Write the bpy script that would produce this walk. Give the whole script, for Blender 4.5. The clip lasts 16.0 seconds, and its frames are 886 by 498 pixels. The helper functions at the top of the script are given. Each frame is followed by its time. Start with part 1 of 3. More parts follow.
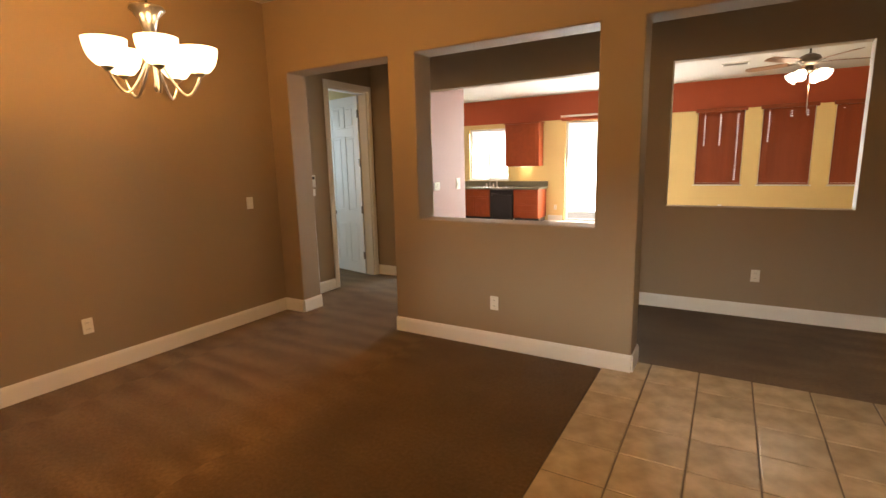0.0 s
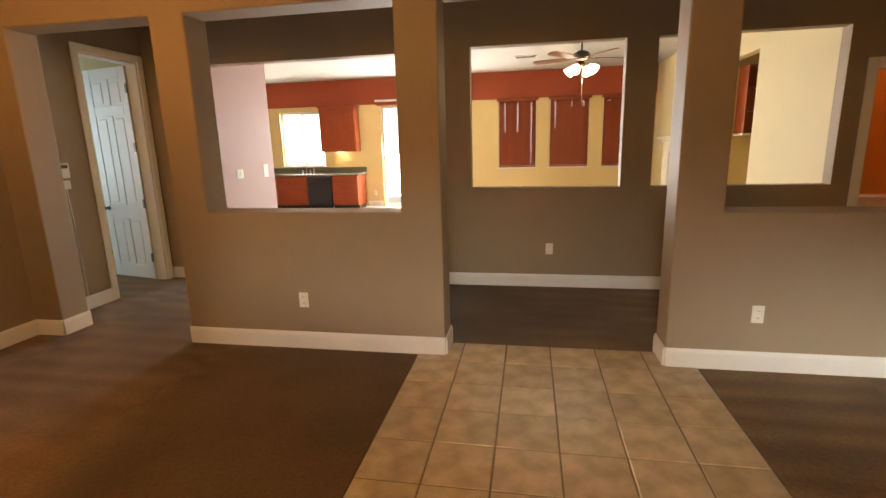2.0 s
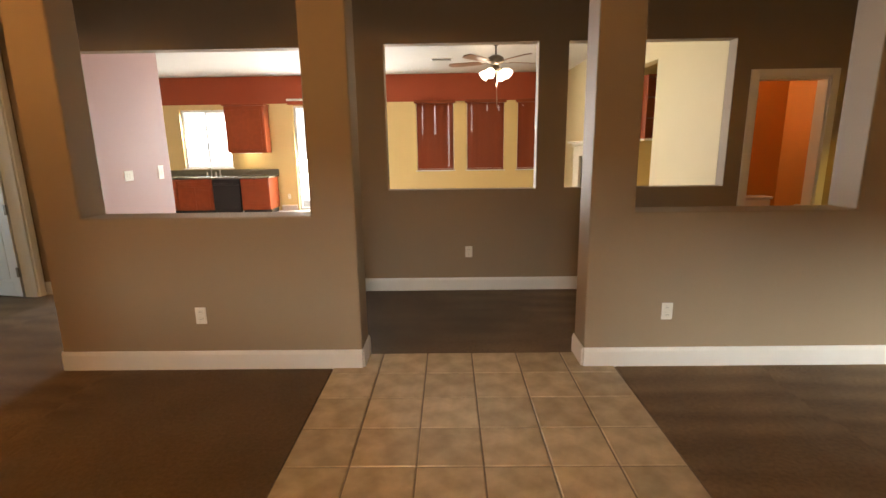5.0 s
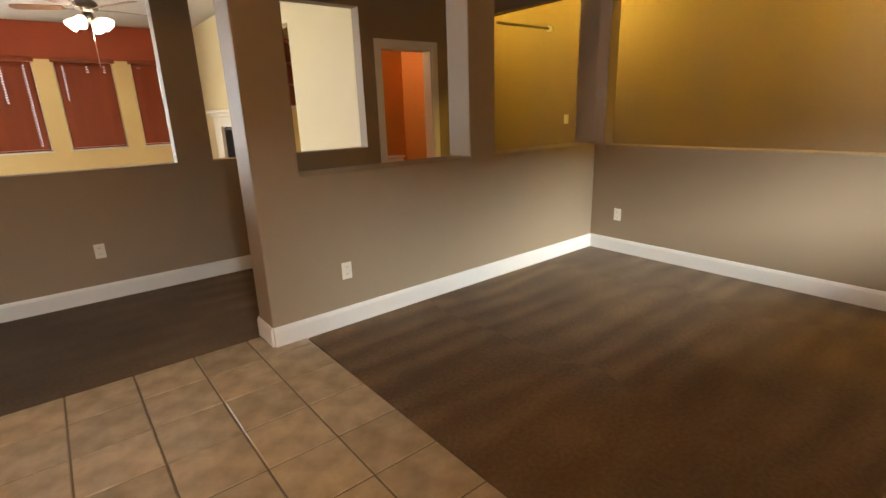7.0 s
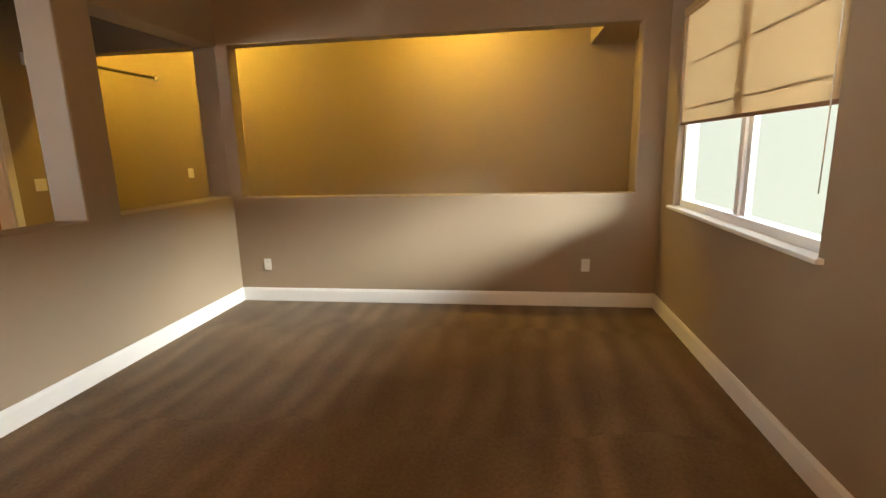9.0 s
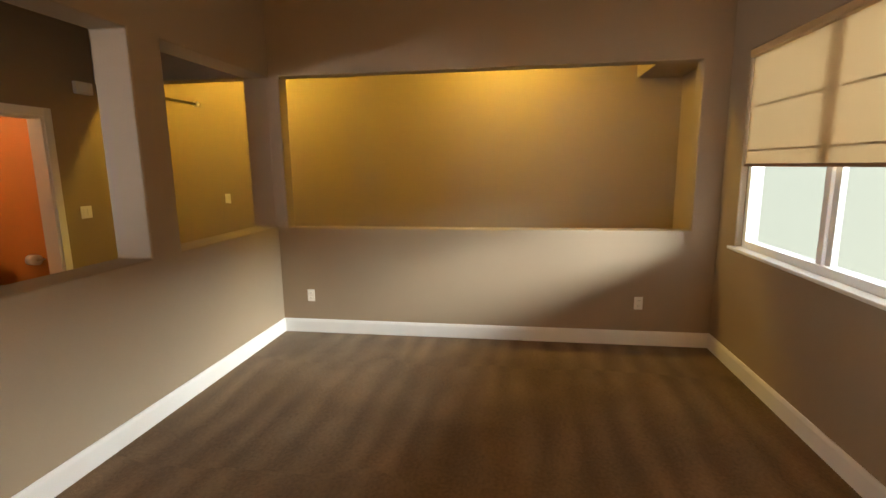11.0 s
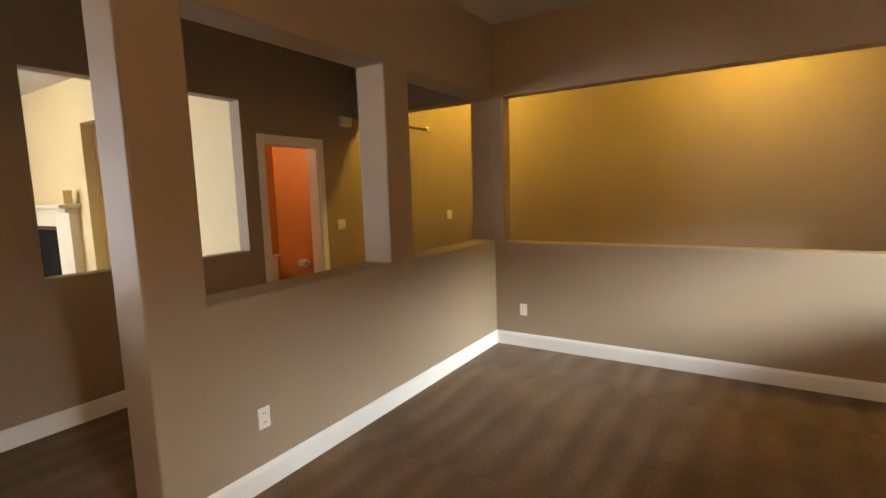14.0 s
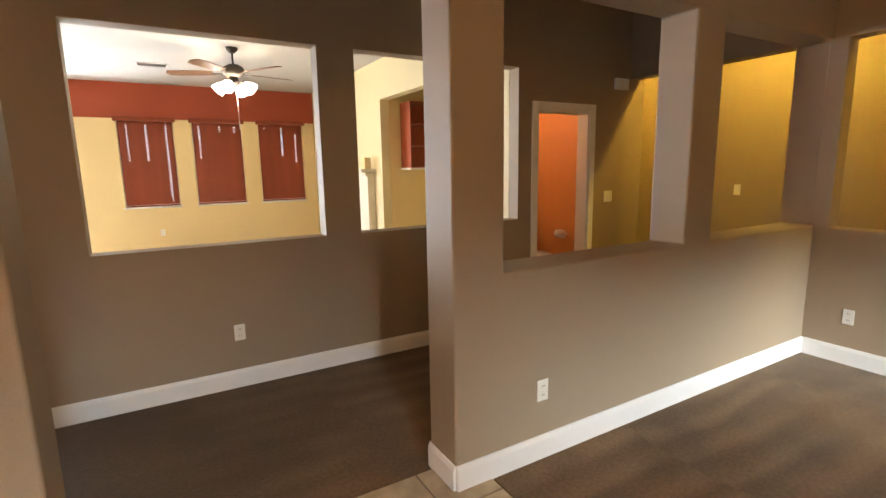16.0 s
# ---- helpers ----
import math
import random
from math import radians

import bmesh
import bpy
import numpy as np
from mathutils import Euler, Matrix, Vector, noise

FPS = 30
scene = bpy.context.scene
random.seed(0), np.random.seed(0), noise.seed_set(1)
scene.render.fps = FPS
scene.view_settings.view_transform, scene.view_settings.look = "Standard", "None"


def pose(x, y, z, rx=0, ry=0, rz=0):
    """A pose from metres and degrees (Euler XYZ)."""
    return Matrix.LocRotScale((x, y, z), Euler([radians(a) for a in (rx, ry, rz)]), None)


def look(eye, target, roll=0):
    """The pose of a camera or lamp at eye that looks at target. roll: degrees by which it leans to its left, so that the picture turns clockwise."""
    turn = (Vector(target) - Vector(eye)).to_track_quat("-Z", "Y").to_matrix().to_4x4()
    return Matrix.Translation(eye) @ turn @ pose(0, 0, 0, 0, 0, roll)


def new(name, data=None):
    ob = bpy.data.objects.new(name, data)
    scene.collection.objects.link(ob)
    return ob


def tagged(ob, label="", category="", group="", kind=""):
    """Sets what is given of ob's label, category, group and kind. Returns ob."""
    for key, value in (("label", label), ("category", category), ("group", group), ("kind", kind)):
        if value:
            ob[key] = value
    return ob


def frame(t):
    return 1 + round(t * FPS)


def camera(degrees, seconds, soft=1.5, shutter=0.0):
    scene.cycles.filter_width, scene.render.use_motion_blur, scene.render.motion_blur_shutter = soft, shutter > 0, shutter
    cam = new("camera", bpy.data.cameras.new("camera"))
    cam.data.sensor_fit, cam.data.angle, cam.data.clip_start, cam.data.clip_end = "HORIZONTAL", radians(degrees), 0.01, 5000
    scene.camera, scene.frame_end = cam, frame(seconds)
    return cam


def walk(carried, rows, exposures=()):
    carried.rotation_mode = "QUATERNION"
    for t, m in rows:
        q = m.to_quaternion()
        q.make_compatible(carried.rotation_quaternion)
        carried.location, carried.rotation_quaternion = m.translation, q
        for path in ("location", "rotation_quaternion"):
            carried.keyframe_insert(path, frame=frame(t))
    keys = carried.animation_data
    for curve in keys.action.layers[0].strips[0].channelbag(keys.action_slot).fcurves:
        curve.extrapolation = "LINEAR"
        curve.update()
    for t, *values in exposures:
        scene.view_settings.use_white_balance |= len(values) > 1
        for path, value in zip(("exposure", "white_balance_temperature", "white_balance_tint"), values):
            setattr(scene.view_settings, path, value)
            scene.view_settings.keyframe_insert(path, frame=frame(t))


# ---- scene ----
cam = camera(85.0, 16.0)
PATH = [
    (0, (-0.962, -3.452, 1.508), (-1.963, -1.757, 1.155), -1.4),
    (0.5, (-0.958, -3.359, 1.511), (-1.843, -1.601, 1.157), -1.0),
    (1, (-0.942, -3.276, 1.51), (-1.63, -1.434, 1.141), -1.1),
    (1.5, (-0.969, -3.216, 1.509), (-1.431, -1.312, 1.108), -1.2),
    (2, (-0.895, -3.184, 1.478), (-1.245, -1.261, 1.054), -1.5),
    (2.5, (-0.94, -3.174, 1.47), (-1.178, -1.236, 1.034), -1.0),
    (3, (-0.924, -3.179, 1.477), (-1.113, -1.237, 1.037), -0.8),
    (5.5, (-0.847, -2.873, 1.448), (-0.73, -0.92, 1.033), -0.9),
    (6, (-0.755, -2.73, 1.445), (-0.315, -0.834, 0.988), -1.3),
    (6.5, (-0.736, -2.714, 1.415), (0.075, -0.966, 0.88), -2.1),
    (7, (-0.872, -2.791, 1.383), (0.326, -1.288, 0.831), -1.9),
    (7.5, (-0.971, -2.801, 1.346), (0.52, -1.586, 0.8), -1.2),
    (8, (-1.014, -2.93, 1.42), (0.669, -2.017, 0.842), -1.6),
    (8.5, (-1.03, -2.757, 1.412), (0.812, -2.179, 0.896), -2.3),
    (9, (-1.04, -2.659, 1.412), (0.899, -2.374, 1.013), -1.5),
    (11.5, (-1.003, -2.199, 1.599), (0.945, -1.865, 1.297), -0.5),
    (12, (-1.015, -2.255, 1.589), (0.9, -1.751, 1.306), -1.0),
    (12.5, (-0.977, -2.296, 1.574), (0.889, -1.624, 1.314), -1.4),
    (13, (-0.979, -2.222, 1.567), (0.841, -1.43, 1.325), -1.3),
    (13.5, (-0.999, -2.208, 1.569), (0.75, -1.269, 1.324), -1.7),
    (14, (-0.983, -2.108, 1.522), (0.691, -1.039, 1.286), -1.8),
    (14.5, (-0.994, -2.171, 1.581), (0.575, -0.964, 1.298), -1.8),
    (15, (-0.996, -2.146, 1.565), (0.51, -0.863, 1.272), -1.3),
    (15.5, (-1.004, -1.994, 1.506), (0.301, -0.507, 1.212), -1.2),
    (16, (-1.081, -1.777, 1.528), (-0.092, -0.071, 1.192), -1.0),
]
walk(cam, [(t, look(eye, target, roll)) for t, eye, target, roll in PATH],
     [(0, -0.04, 7500, 12), (1.5, -0.03, 7500, 12), (3, -0.12, 7450, 12), (5.5, -0.12, 6900, 10), (7, -0.10, 6650, 9), (9, 0.16, 6650, 8), (12.5, -0.08, 6500, 8), (14.5, 0.0, 6350, 9), (15.3, 0.12, 6250, 9), (16, 0.32, 6150, 9)])


# ---- world, sun, large lights ----
world = bpy.data.worlds.new("world")
scene.world = world
world.use_nodes = True
wn = world.node_tree.nodes
sky = wn.new("ShaderNodeTexSky")
sky.sky_type, sky.sun_disc = "NISHITA", False
sky.sun_elevation, sky.sun_rotation = radians(48), radians(20)
world.node_tree.links.new(sky.outputs[0], wn["Background"].inputs[0])
wn["Background"].inputs[1].default_value = 0.12
sun = new("sun", bpy.data.lights.new("sun", "SUN"))
sun.data.energy, sun.data.angle, sun.data.color = 3.0, radians(0.5), (1, 0.95, 0.88)
sun.matrix_world = look((-2, 14, 14), (-3.5, 5, 0))


def area(name, eye, target, w, h, watts, colour=(1, 1, 1)):
    ob = new(name, bpy.data.lights.new(name, "AREA"))
    ob.data.shape, ob.data.size, ob.data.size_y, ob.data.energy, ob.data.color = "RECTANGLE", w, h, watts, colour
    ob.matrix_world = look(eye, target)
    return ob


def bulb(name, place, watts, colour, radius=0.05):
    ob = new(name, bpy.data.lights.new(name, "POINT"))
    ob.data.energy, ob.data.color, ob.data.shadow_soft_size = watts, colour, radius
    ob.location = place
    return ob


area("daylight_front_window", (0.0, -9.6, 3.1), (2.2, -3.0, 1.0), 6.4, 1.4, 2500, (0.90, 0.98, 1.0))
area("daylight_sliding_door", (-3.5, 8.58, 1.3), (-3.2, 4.0, 0.6), 1.9, 2.2, 420, (0.92, 0.96, 1.0))
area("daylight_kitchen_window", (-6.5, 8.58, 1.7), (-6.2, 4.0, 1.0), 1.2, 1.2, 120, (0.92, 0.96, 1.0))
area("daylight_bedroom", (-7.7, 1.2, 1.6), (-5.2, 1.2, 1.2), 1.4, 1.4, 42, (0.62, 0.82, 1.0))
WARM = (1.0, 0.46, 0.13)
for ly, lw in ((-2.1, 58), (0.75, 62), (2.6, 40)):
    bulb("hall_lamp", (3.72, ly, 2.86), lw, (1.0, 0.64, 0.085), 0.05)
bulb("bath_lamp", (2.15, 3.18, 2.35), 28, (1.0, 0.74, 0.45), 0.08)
bulb("chandelier_light", (-3.70, -1.855, 2.29), 108, WARM, 0.12)
# unseen lamp, added to brighten the entry tiles and partition
bulb("entry_fill", (-1.5, -3.1, 2.9), 62, (1.0, 0.58, 0.25), 0.12)
bulb("fan_light", (-0.12, 5.1, 2.42), 58, (1.0, 0.8, 0.55), 0.1)
bulb("cabinet_light", (-5.45, 8.25, 1.31), 4, (1.0, 0.85, 0.55), 0.05)

# ---- materials ----


def mat(name, colour, rough=0.6, var=0.08, scale=6.0, bump=0.1, bscale=250.0, metal=0.0, trans=0.0, emit=0.0, ecol=None, spec=None):
    m = bpy.data.materials.new(name)
    m.use_nodes = True
    nt = m.node_tree
    b = nt.nodes["Principled BSDF"]
    L = nt.links.new
    b.inputs["Roughness"].default_value, b.inputs["Metallic"].default_value = rough, metal
    if spec is not None:
        b.inputs["Specular IOR Level"].default_value = spec
    tc = nt.nodes.new("ShaderNodeTexCoord")
    n1 = nt.nodes.new("ShaderNodeTexNoise")
    n1.inputs["Scale"].default_value, n1.inputs["Detail"].default_value = scale, 5
    L(tc.outputs["Object"], n1.inputs["Vector"])
    mx = nt.nodes.new("ShaderNodeMixRGB")
    mx.inputs[1].default_value = (*[c * (1 - var) for c in colour], 1)
    mx.inputs[2].default_value = (*[min(1, c * (1 + var)) for c in colour], 1)
    L(n1.outputs["Fac"], mx.inputs[0])
    L(mx.outputs[0], b.inputs["Base Color"])
    n2 = nt.nodes.new("ShaderNodeTexNoise")
    n2.inputs["Scale"].default_value, n2.inputs["Detail"].default_value = bscale, 3
    L(tc.outputs["Object"], n2.inputs["Vector"])
    bp = nt.nodes.new("ShaderNodeBump")
    bp.inputs["Strength"].default_value, bp.inputs["Distance"].default_value = bump, 0.004
    L(n2.outputs["Fac"], bp.inputs["Height"])
    L(bp.outputs[0], b.inputs["Normal"])
    if trans:
        b.inputs["Transmission Weight"].default_value = trans
    if emit:
        b.inputs["Emission Color"].default_value = (*(ecol or colour), 1)
        b.inputs["Emission Strength"].default_value = emit
    return m


M_WALL = mat("taupe_paint", (0.308, 0.230, 0.151), 0.62, 0.05, 1.2, 0.25, 90)
M_CEIL = mat("white_ceiling_texture", (0.48, 0.455, 0.41), 0.9, 0.04, 3, 0.6, 60)
M_TRIM = mat("white_trim_paint", (0.80, 0.78, 0.74), 0.4, 0.03, 8, 0.05, 60)
M_DOOR = mat("white_door_paint", (0.80, 0.81, 0.82), 0.4, 0.03, 5, 0.06, 80)
M_YEL = mat("cream_yellow_paint", (0.74, 0.57, 0.27), 0.6, 0.05, 1.5, 0.2, 90)
M_CREAM = mat("pale_cream_paint", (0.67, 0.565, 0.315), 0.6, 0.04, 1.5, 0.2, 90)
M_RED = mat("brick_red_paint", (0.37, 0.068, 0.022), 0.7, 0.06, 1.5, 0.2, 90)
M_LILAC = mat("pale_rose_paint", (0.45, 0.275, 0.262), 0.6, 0.05, 1.5, 0.2, 90)
M_ORANGE = mat("burnt_orange_paint", (0.56, 0.235, 0.055), 0.55, 0.06, 1.5, 0.2, 90)
M_PLATE = mat("white_plastic", (0.80, 0.77, 0.70), 0.35, 0.02, 20, 0.0)
M_DARK = mat("dark_slot", (0.03, 0.03, 0.03), 0.5, 0.1)
M_NICKEL = mat("brushed_nickel", (0.62, 0.56, 0.48), 0.28, 0.08, 30, 0.05, 200, metal=1.0)
M_BRONZE = mat("dark_bronze", (0.09, 0.07, 0.055), 0.4, 0.15, 12, 0.05, metal=0.7)
M_STEEL = mat("hinge_steel", (0.25, 0.23, 0.20), 0.4, 0.1, 30, 0.02, metal=1.0)
M_SHADE = mat("lit_frosted_glass", (0.95, 0.9, 0.82), 0.4, 0.02, 8, 0.0, emit=5.0, ecol=(1.0, 0.80, 0.50))
M_FANSH = mat("lit_fan_glass", (0.95, 0.93, 0.9), 0.4, 0.02, 8, 0.0, emit=5.0, ecol=(1.0, 0.93, 0.82))
M_CHERRY = mat("cherry_cabinet_wood", (0.30, 0.058, 0.016), 0.42, 0.25, 9, 0.08, 40, spec=0.3)
M_COUNTER = mat("green_grey_granite", (0.15, 0.14, 0.10), 0.25, 0.3, 40, 0.05, 120)
M_BLACK = mat("black_appliance", (0.012, 0.012, 0.013), 0.3, 0.1)
M_BLIND = mat("red_brown_blind_wood", (0.25, 0.052, 0.017), 0.5, 0.3, 7, 0.08, 60, spec=0.3)
M_BLADE = mat("walnut_fan_blade", (0.20, 0.09, 0.04), 0.4, 0.2, 10, 0.05)
M_STONE = mat("pale_mantel_stone", (0.72, 0.66, 0.52), 0.6, 0.06, 6, 0.1, 60)
M_SOOT = mat("sooty_black_iron", (0.010, 0.009, 0.008), 0.85, 0.2, 12, 0.3, 40, spec=0.1)
M_CERAM = mat("white_ceramic", (0.82, 0.80, 0.76), 0.12, 0.02)
M_KFLOOR = mat("pale_kitchen_tile", (0.52, 0.45, 0.37), 0.35, 0.1, 5, 0.1, 60)
M_FRAME = mat("white_vinyl", (0.82, 0.83, 0.84), 0.35, 0.02)
M_STUCCO = mat("pale_stucco", (0.66, 0.70, 0.58), 0.9, 0.06, 2, 0.4, 60)
M_GROUND = mat("dry_ground", (0.36, 0.31, 0.25), 0.95, 0.2, 1.0, 0.4, 30)
M_GROUT = mat("grey_brown_grout", (0.18, 0.14, 0.10), 0.9, 0.2, 30, 0.3)


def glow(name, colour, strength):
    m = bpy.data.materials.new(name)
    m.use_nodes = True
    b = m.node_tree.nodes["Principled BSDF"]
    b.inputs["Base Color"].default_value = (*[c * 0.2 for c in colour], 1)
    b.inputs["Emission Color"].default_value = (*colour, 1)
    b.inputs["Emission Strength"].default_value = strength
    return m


# backdrop that glows in place of the bright daylight outdoors
M_OUT = glow("glowing_outdoor_backdrop", (0.95, 0.97, 1.0), 3.0)
# house wall: its daylight is put in as emission over a darkened base
M_OUT_S = glow("glowing_outdoor_wall", (0.80, 0.87, 0.74), 0.9)


def glass():
    m = bpy.data.materials.new("window_glass")
    m.use_nodes = True
    b = m.node_tree.nodes["Principled BSDF"]
    b.inputs["Roughness"].default_value, b.inputs["Transmission Weight"].default_value, b.inputs["IOR"].default_value = 0.0, 1.0, 1.05
    return m


M_GLASS = glass()


def fabric():
    m = bpy.data.materials.new("tan_shade_fabric")
    m.use_nodes = True
    nt = m.node_tree
    b = nt.nodes["Principled BSDF"]
    b.inputs["Base Color"].default_value, b.inputs["Roughness"].default_value = (0.58, 0.41, 0.21, 1), 0.9
    t = nt.nodes.new("ShaderNodeBsdfTranslucent")
    t.inputs[0].default_value = (0.72, 0.50, 0.25, 1)
    mix = nt.nodes.new("ShaderNodeMixShader")
    mix.inputs[0].default_value = 0.07
    w = nt.nodes.new("ShaderNodeTexWave")
    w.inputs["Scale"].default_value, w.bands_direction = 160, "Z"
    bp = nt.nodes.new("ShaderNodeBump")
    bp.inputs["Strength"].default_value, bp.inputs["Distance"].default_value = 0.2, 0.002
    nt.links.new(w.outputs["Fac"], bp.inputs["Height"])
    nt.links.new(bp.outputs[0], b.inputs["Normal"])
    nt.links.new(b.outputs[0], mix.inputs[1])
    nt.links.new(t.outputs[0], mix.inputs[2])
    nt.links.new(mix.outputs[0], nt.nodes["Material Output"].inputs[0])
    return m


M_FABRIC = fabric()


def carpet():
    """Cut pile with vacuum strokes: strokes run along x, about 0.25 m apart, and end where one pass met the next."""
    m = mat("brown_cut_pile_carpet", (0.135, 0.088, 0.047), 0.97, 0.42, 48, 1.0, 150, spec=0.1)
    nt = m.node_tree
    b = nt.nodes["Principled BSDF"]
    L = nt.links.new
    tc = nt.nodes.new("ShaderNodeTexCoord")

    def num(op, a, c, e=None):
        n = nt.nodes.new("ShaderNodeMath")
        n.operation = op
        for k, v in enumerate((a, c, e)):
            if v is None:
                continue
            if isinstance(v, (int, float)):
                n.inputs[k].default_value = v
            else:
                L(v, n.inputs[k])
        return n.outputs[0]

    def noise(scale, detail=2, stretch=(1, 1, 1)):
        mp = nt.nodes.new("ShaderNodeMapping")
        mp.inputs["Scale"].default_value = stretch
        L(tc.outputs["Object"], mp.inputs[0])
        n = nt.nodes.new("ShaderNodeTexNoise")
        n.inputs["Scale"].default_value, n.inputs["Detail"].default_value = scale, detail
        L(mp.outputs[0], n.inputs["Vector"])
        return n.outputs["Fac"]

    def ramp(v, a, c, lo, hi):
        n = nt.nodes.new("ShaderNodeMapRange")
        n.interpolation_type = "SMOOTHSTEP"
        for k, w in zip((1, 2, 3, 4), (a, c, lo, hi)):
            n.inputs[k].default_value = w
        L(v, n.inputs[0])
        return n.outputs[0]

    sep = nt.nodes.new("ShaderNodeSeparateXYZ")
    L(tc.outputs["Object"], sep.inputs[0])
    x, y = sep.outputs[0], sep.outputs[1]
    wob = noise(1.1)
    # passes along x, each shifting the strokes
    lane = num("FLOOR", num("DIVIDE", num("ADD", x, num("MULTIPLY", wob, 0.5)), 1.45), 0)
    phase = num("ADD", num("MULTIPLY", lane, 0.37), num("MULTIPLY", noise(1.3, 2, (0.6, 1.6, 1)), 1.3))
    slant = num("MULTIPLY", x, 0.12)
    saw = num("FRACT", num("ADD", num("ADD", num("DIVIDE", y, 0.235), phase), slant), 0)
    tooth = num("MINIMUM", ramp(saw, 0.0, 0.42, 0, 1), ramp(saw, 0.45, 1.0, 1, 0))
    depth = ramp(noise(0.8, 2), 0.38, 0.62, 0.25, 1.0)
    # the dining side has strokes along its outer wall only, its middle has hardly any
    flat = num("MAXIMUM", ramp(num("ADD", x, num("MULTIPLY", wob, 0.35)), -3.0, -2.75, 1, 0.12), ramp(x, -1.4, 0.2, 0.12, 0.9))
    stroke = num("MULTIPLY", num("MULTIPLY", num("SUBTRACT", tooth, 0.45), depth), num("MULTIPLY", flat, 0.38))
    # tone is darker in the dining middle than along its outer wall
    side_tone = ramp(num("ADD", x, num("MULTIPLY", wob, 0.35)), -3.05, -2.7, 1.06, 0.80)
    # daylight put into the colour: the living side is lightened
    side_tone = num("ADD", side_tone, ramp(x, -1.4, 0.2, 0.0, 0.38))
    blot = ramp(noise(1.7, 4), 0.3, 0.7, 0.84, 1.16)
    tone = num("MULTIPLY", num("MULTIPLY", num("ADD", stroke, 1.0), side_tone), blot)
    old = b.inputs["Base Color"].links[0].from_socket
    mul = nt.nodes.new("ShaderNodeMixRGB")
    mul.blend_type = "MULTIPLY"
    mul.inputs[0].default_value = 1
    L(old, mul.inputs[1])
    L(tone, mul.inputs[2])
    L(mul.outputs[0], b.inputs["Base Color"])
    b.inputs["Sheen Weight"].default_value, b.inputs["Sheen Roughness"].default_value = 0.08, 0.5
    return m


M_CARPET = carpet()


def tile_material():
    m = mat("beige_ceramic_tile", (0.52, 0.415, 0.275), 0.22, 0.62, 7, 0.18, 25)
    nt = m.node_tree
    b = nt.nodes["Principled BSDF"]
    oi = nt.nodes.new("ShaderNodeObjectInfo")
    r = nt.nodes.new("ShaderNodeMapRange")
    r.inputs[3].default_value, r.inputs[4].default_value = 0.86, 1.12
    nt.links.new(oi.outputs["Random"], r.inputs[0])
    old = b.inputs["Base Color"].links[0].from_socket
    mul = nt.nodes.new("ShaderNodeMixRGB")
    mul.blend_type = "MULTIPLY"
    mul.inputs[0].default_value = 1
    nt.links.new(old, mul.inputs[1])
    nt.links.new(r.outputs[0], mul.inputs[2])
    nt.links.new(mul.outputs[0], b.inputs["Base Color"])
    return m


M_TILE = tile_material()

# ---- mesh helpers ----


def link(name, bm, material, parent=None, label=""):
    me = bpy.data.meshes.new(name)
    bmesh.ops.recalc_face_normals(bm, faces=bm.faces[:])
    bm.to_mesh(me)
    bm.free()
    if material:
        me.materials.append(material)
    ob = new(name, me)
    if parent:
        ob.parent = parent
    if label:
        ob["label"] = label
    return ob


def part(name, bm, material, parent, label=""):
    return link(name, bm, material, parent, label)


def empty(name, place=(0, 0, 0), turn=0):
    ob = new(name)
    ob.empty_display_size = 0.1
    ob.matrix_world = pose(*place, 0, 0, turn)
    return ob


def bx(x0, x1, y0, y1, z0, z1, bev=0.0, bm=None, seg=2):
    own = bmesh.new()
    bmesh.ops.create_cube(own, size=1)
    for v in own.verts:
        v.co = Vector(((x0 + x1) / 2 + v.co.x * (x1 - x0), (y0 + y1) / 2 + v.co.y * (y1 - y0), (z0 + z1) / 2 + v.co.z * (z1 - z0)))
    if bev:
        bmesh.ops.bevel(own, geom=own.edges[:], offset=bev, segments=seg, affect="EDGES", profile=0.5)
    if bm is None:
        return own
    me = bpy.data.meshes.new("t")
    own.to_mesh(me)
    own.free()
    bm.from_mesh(me)
    bpy.data.meshes.remove(me)
    return bm


def lathe(profile, steps=20, place=(0, 0, 0), m=None):
    """A body of revolution about z from (radius, height) pairs."""
    bm = bmesh.new()
    rings = []
    for r, z in profile:
        rings.append([bm.verts.new((max(r, 0.0004) * math.cos(a), max(r, 0.0004) * math.sin(a), z)) for a in [2 * math.pi * k / steps for k in range(steps)]])
    for a, b in zip(rings, rings[1:]):
        for k in range(steps):
            bm.faces.new((a[k], a[(k + 1) % steps], b[(k + 1) % steps], b[k]))
    for f in bm.faces:
        f.smooth = True
    mm = Matrix.Translation(place) @ (m or Matrix())
    bmesh.ops.transform(bm, matrix=mm, verts=bm.verts[:])
    return bm


def tube(points, radius, steps=8):
    """A round tube along points."""
    bm = bmesh.new()
    pts = [Vector(p) for p in points]
    rings = []
    for i, p in enumerate(pts):
        d = (pts[min(i + 1, len(pts) - 1)] - pts[max(i - 1, 0)]).normalized()
        q = d.to_track_quat("Z", "Y")
        rings.append([bm.verts.new(p + q @ Vector((radius * math.cos(a), radius * math.sin(a), 0))) for a in [2 * math.pi * k / steps for k in range(steps)]])
    for a, b in zip(rings, rings[1:]):
        for k in range(steps):
            f = bm.faces.new((a[k], a[(k + 1) % steps], b[(k + 1) % steps], b[k]))
            f.smooth = True
    bm.faces.new(rings[0])
    bm.faces.new(rings[-1])
    return bm


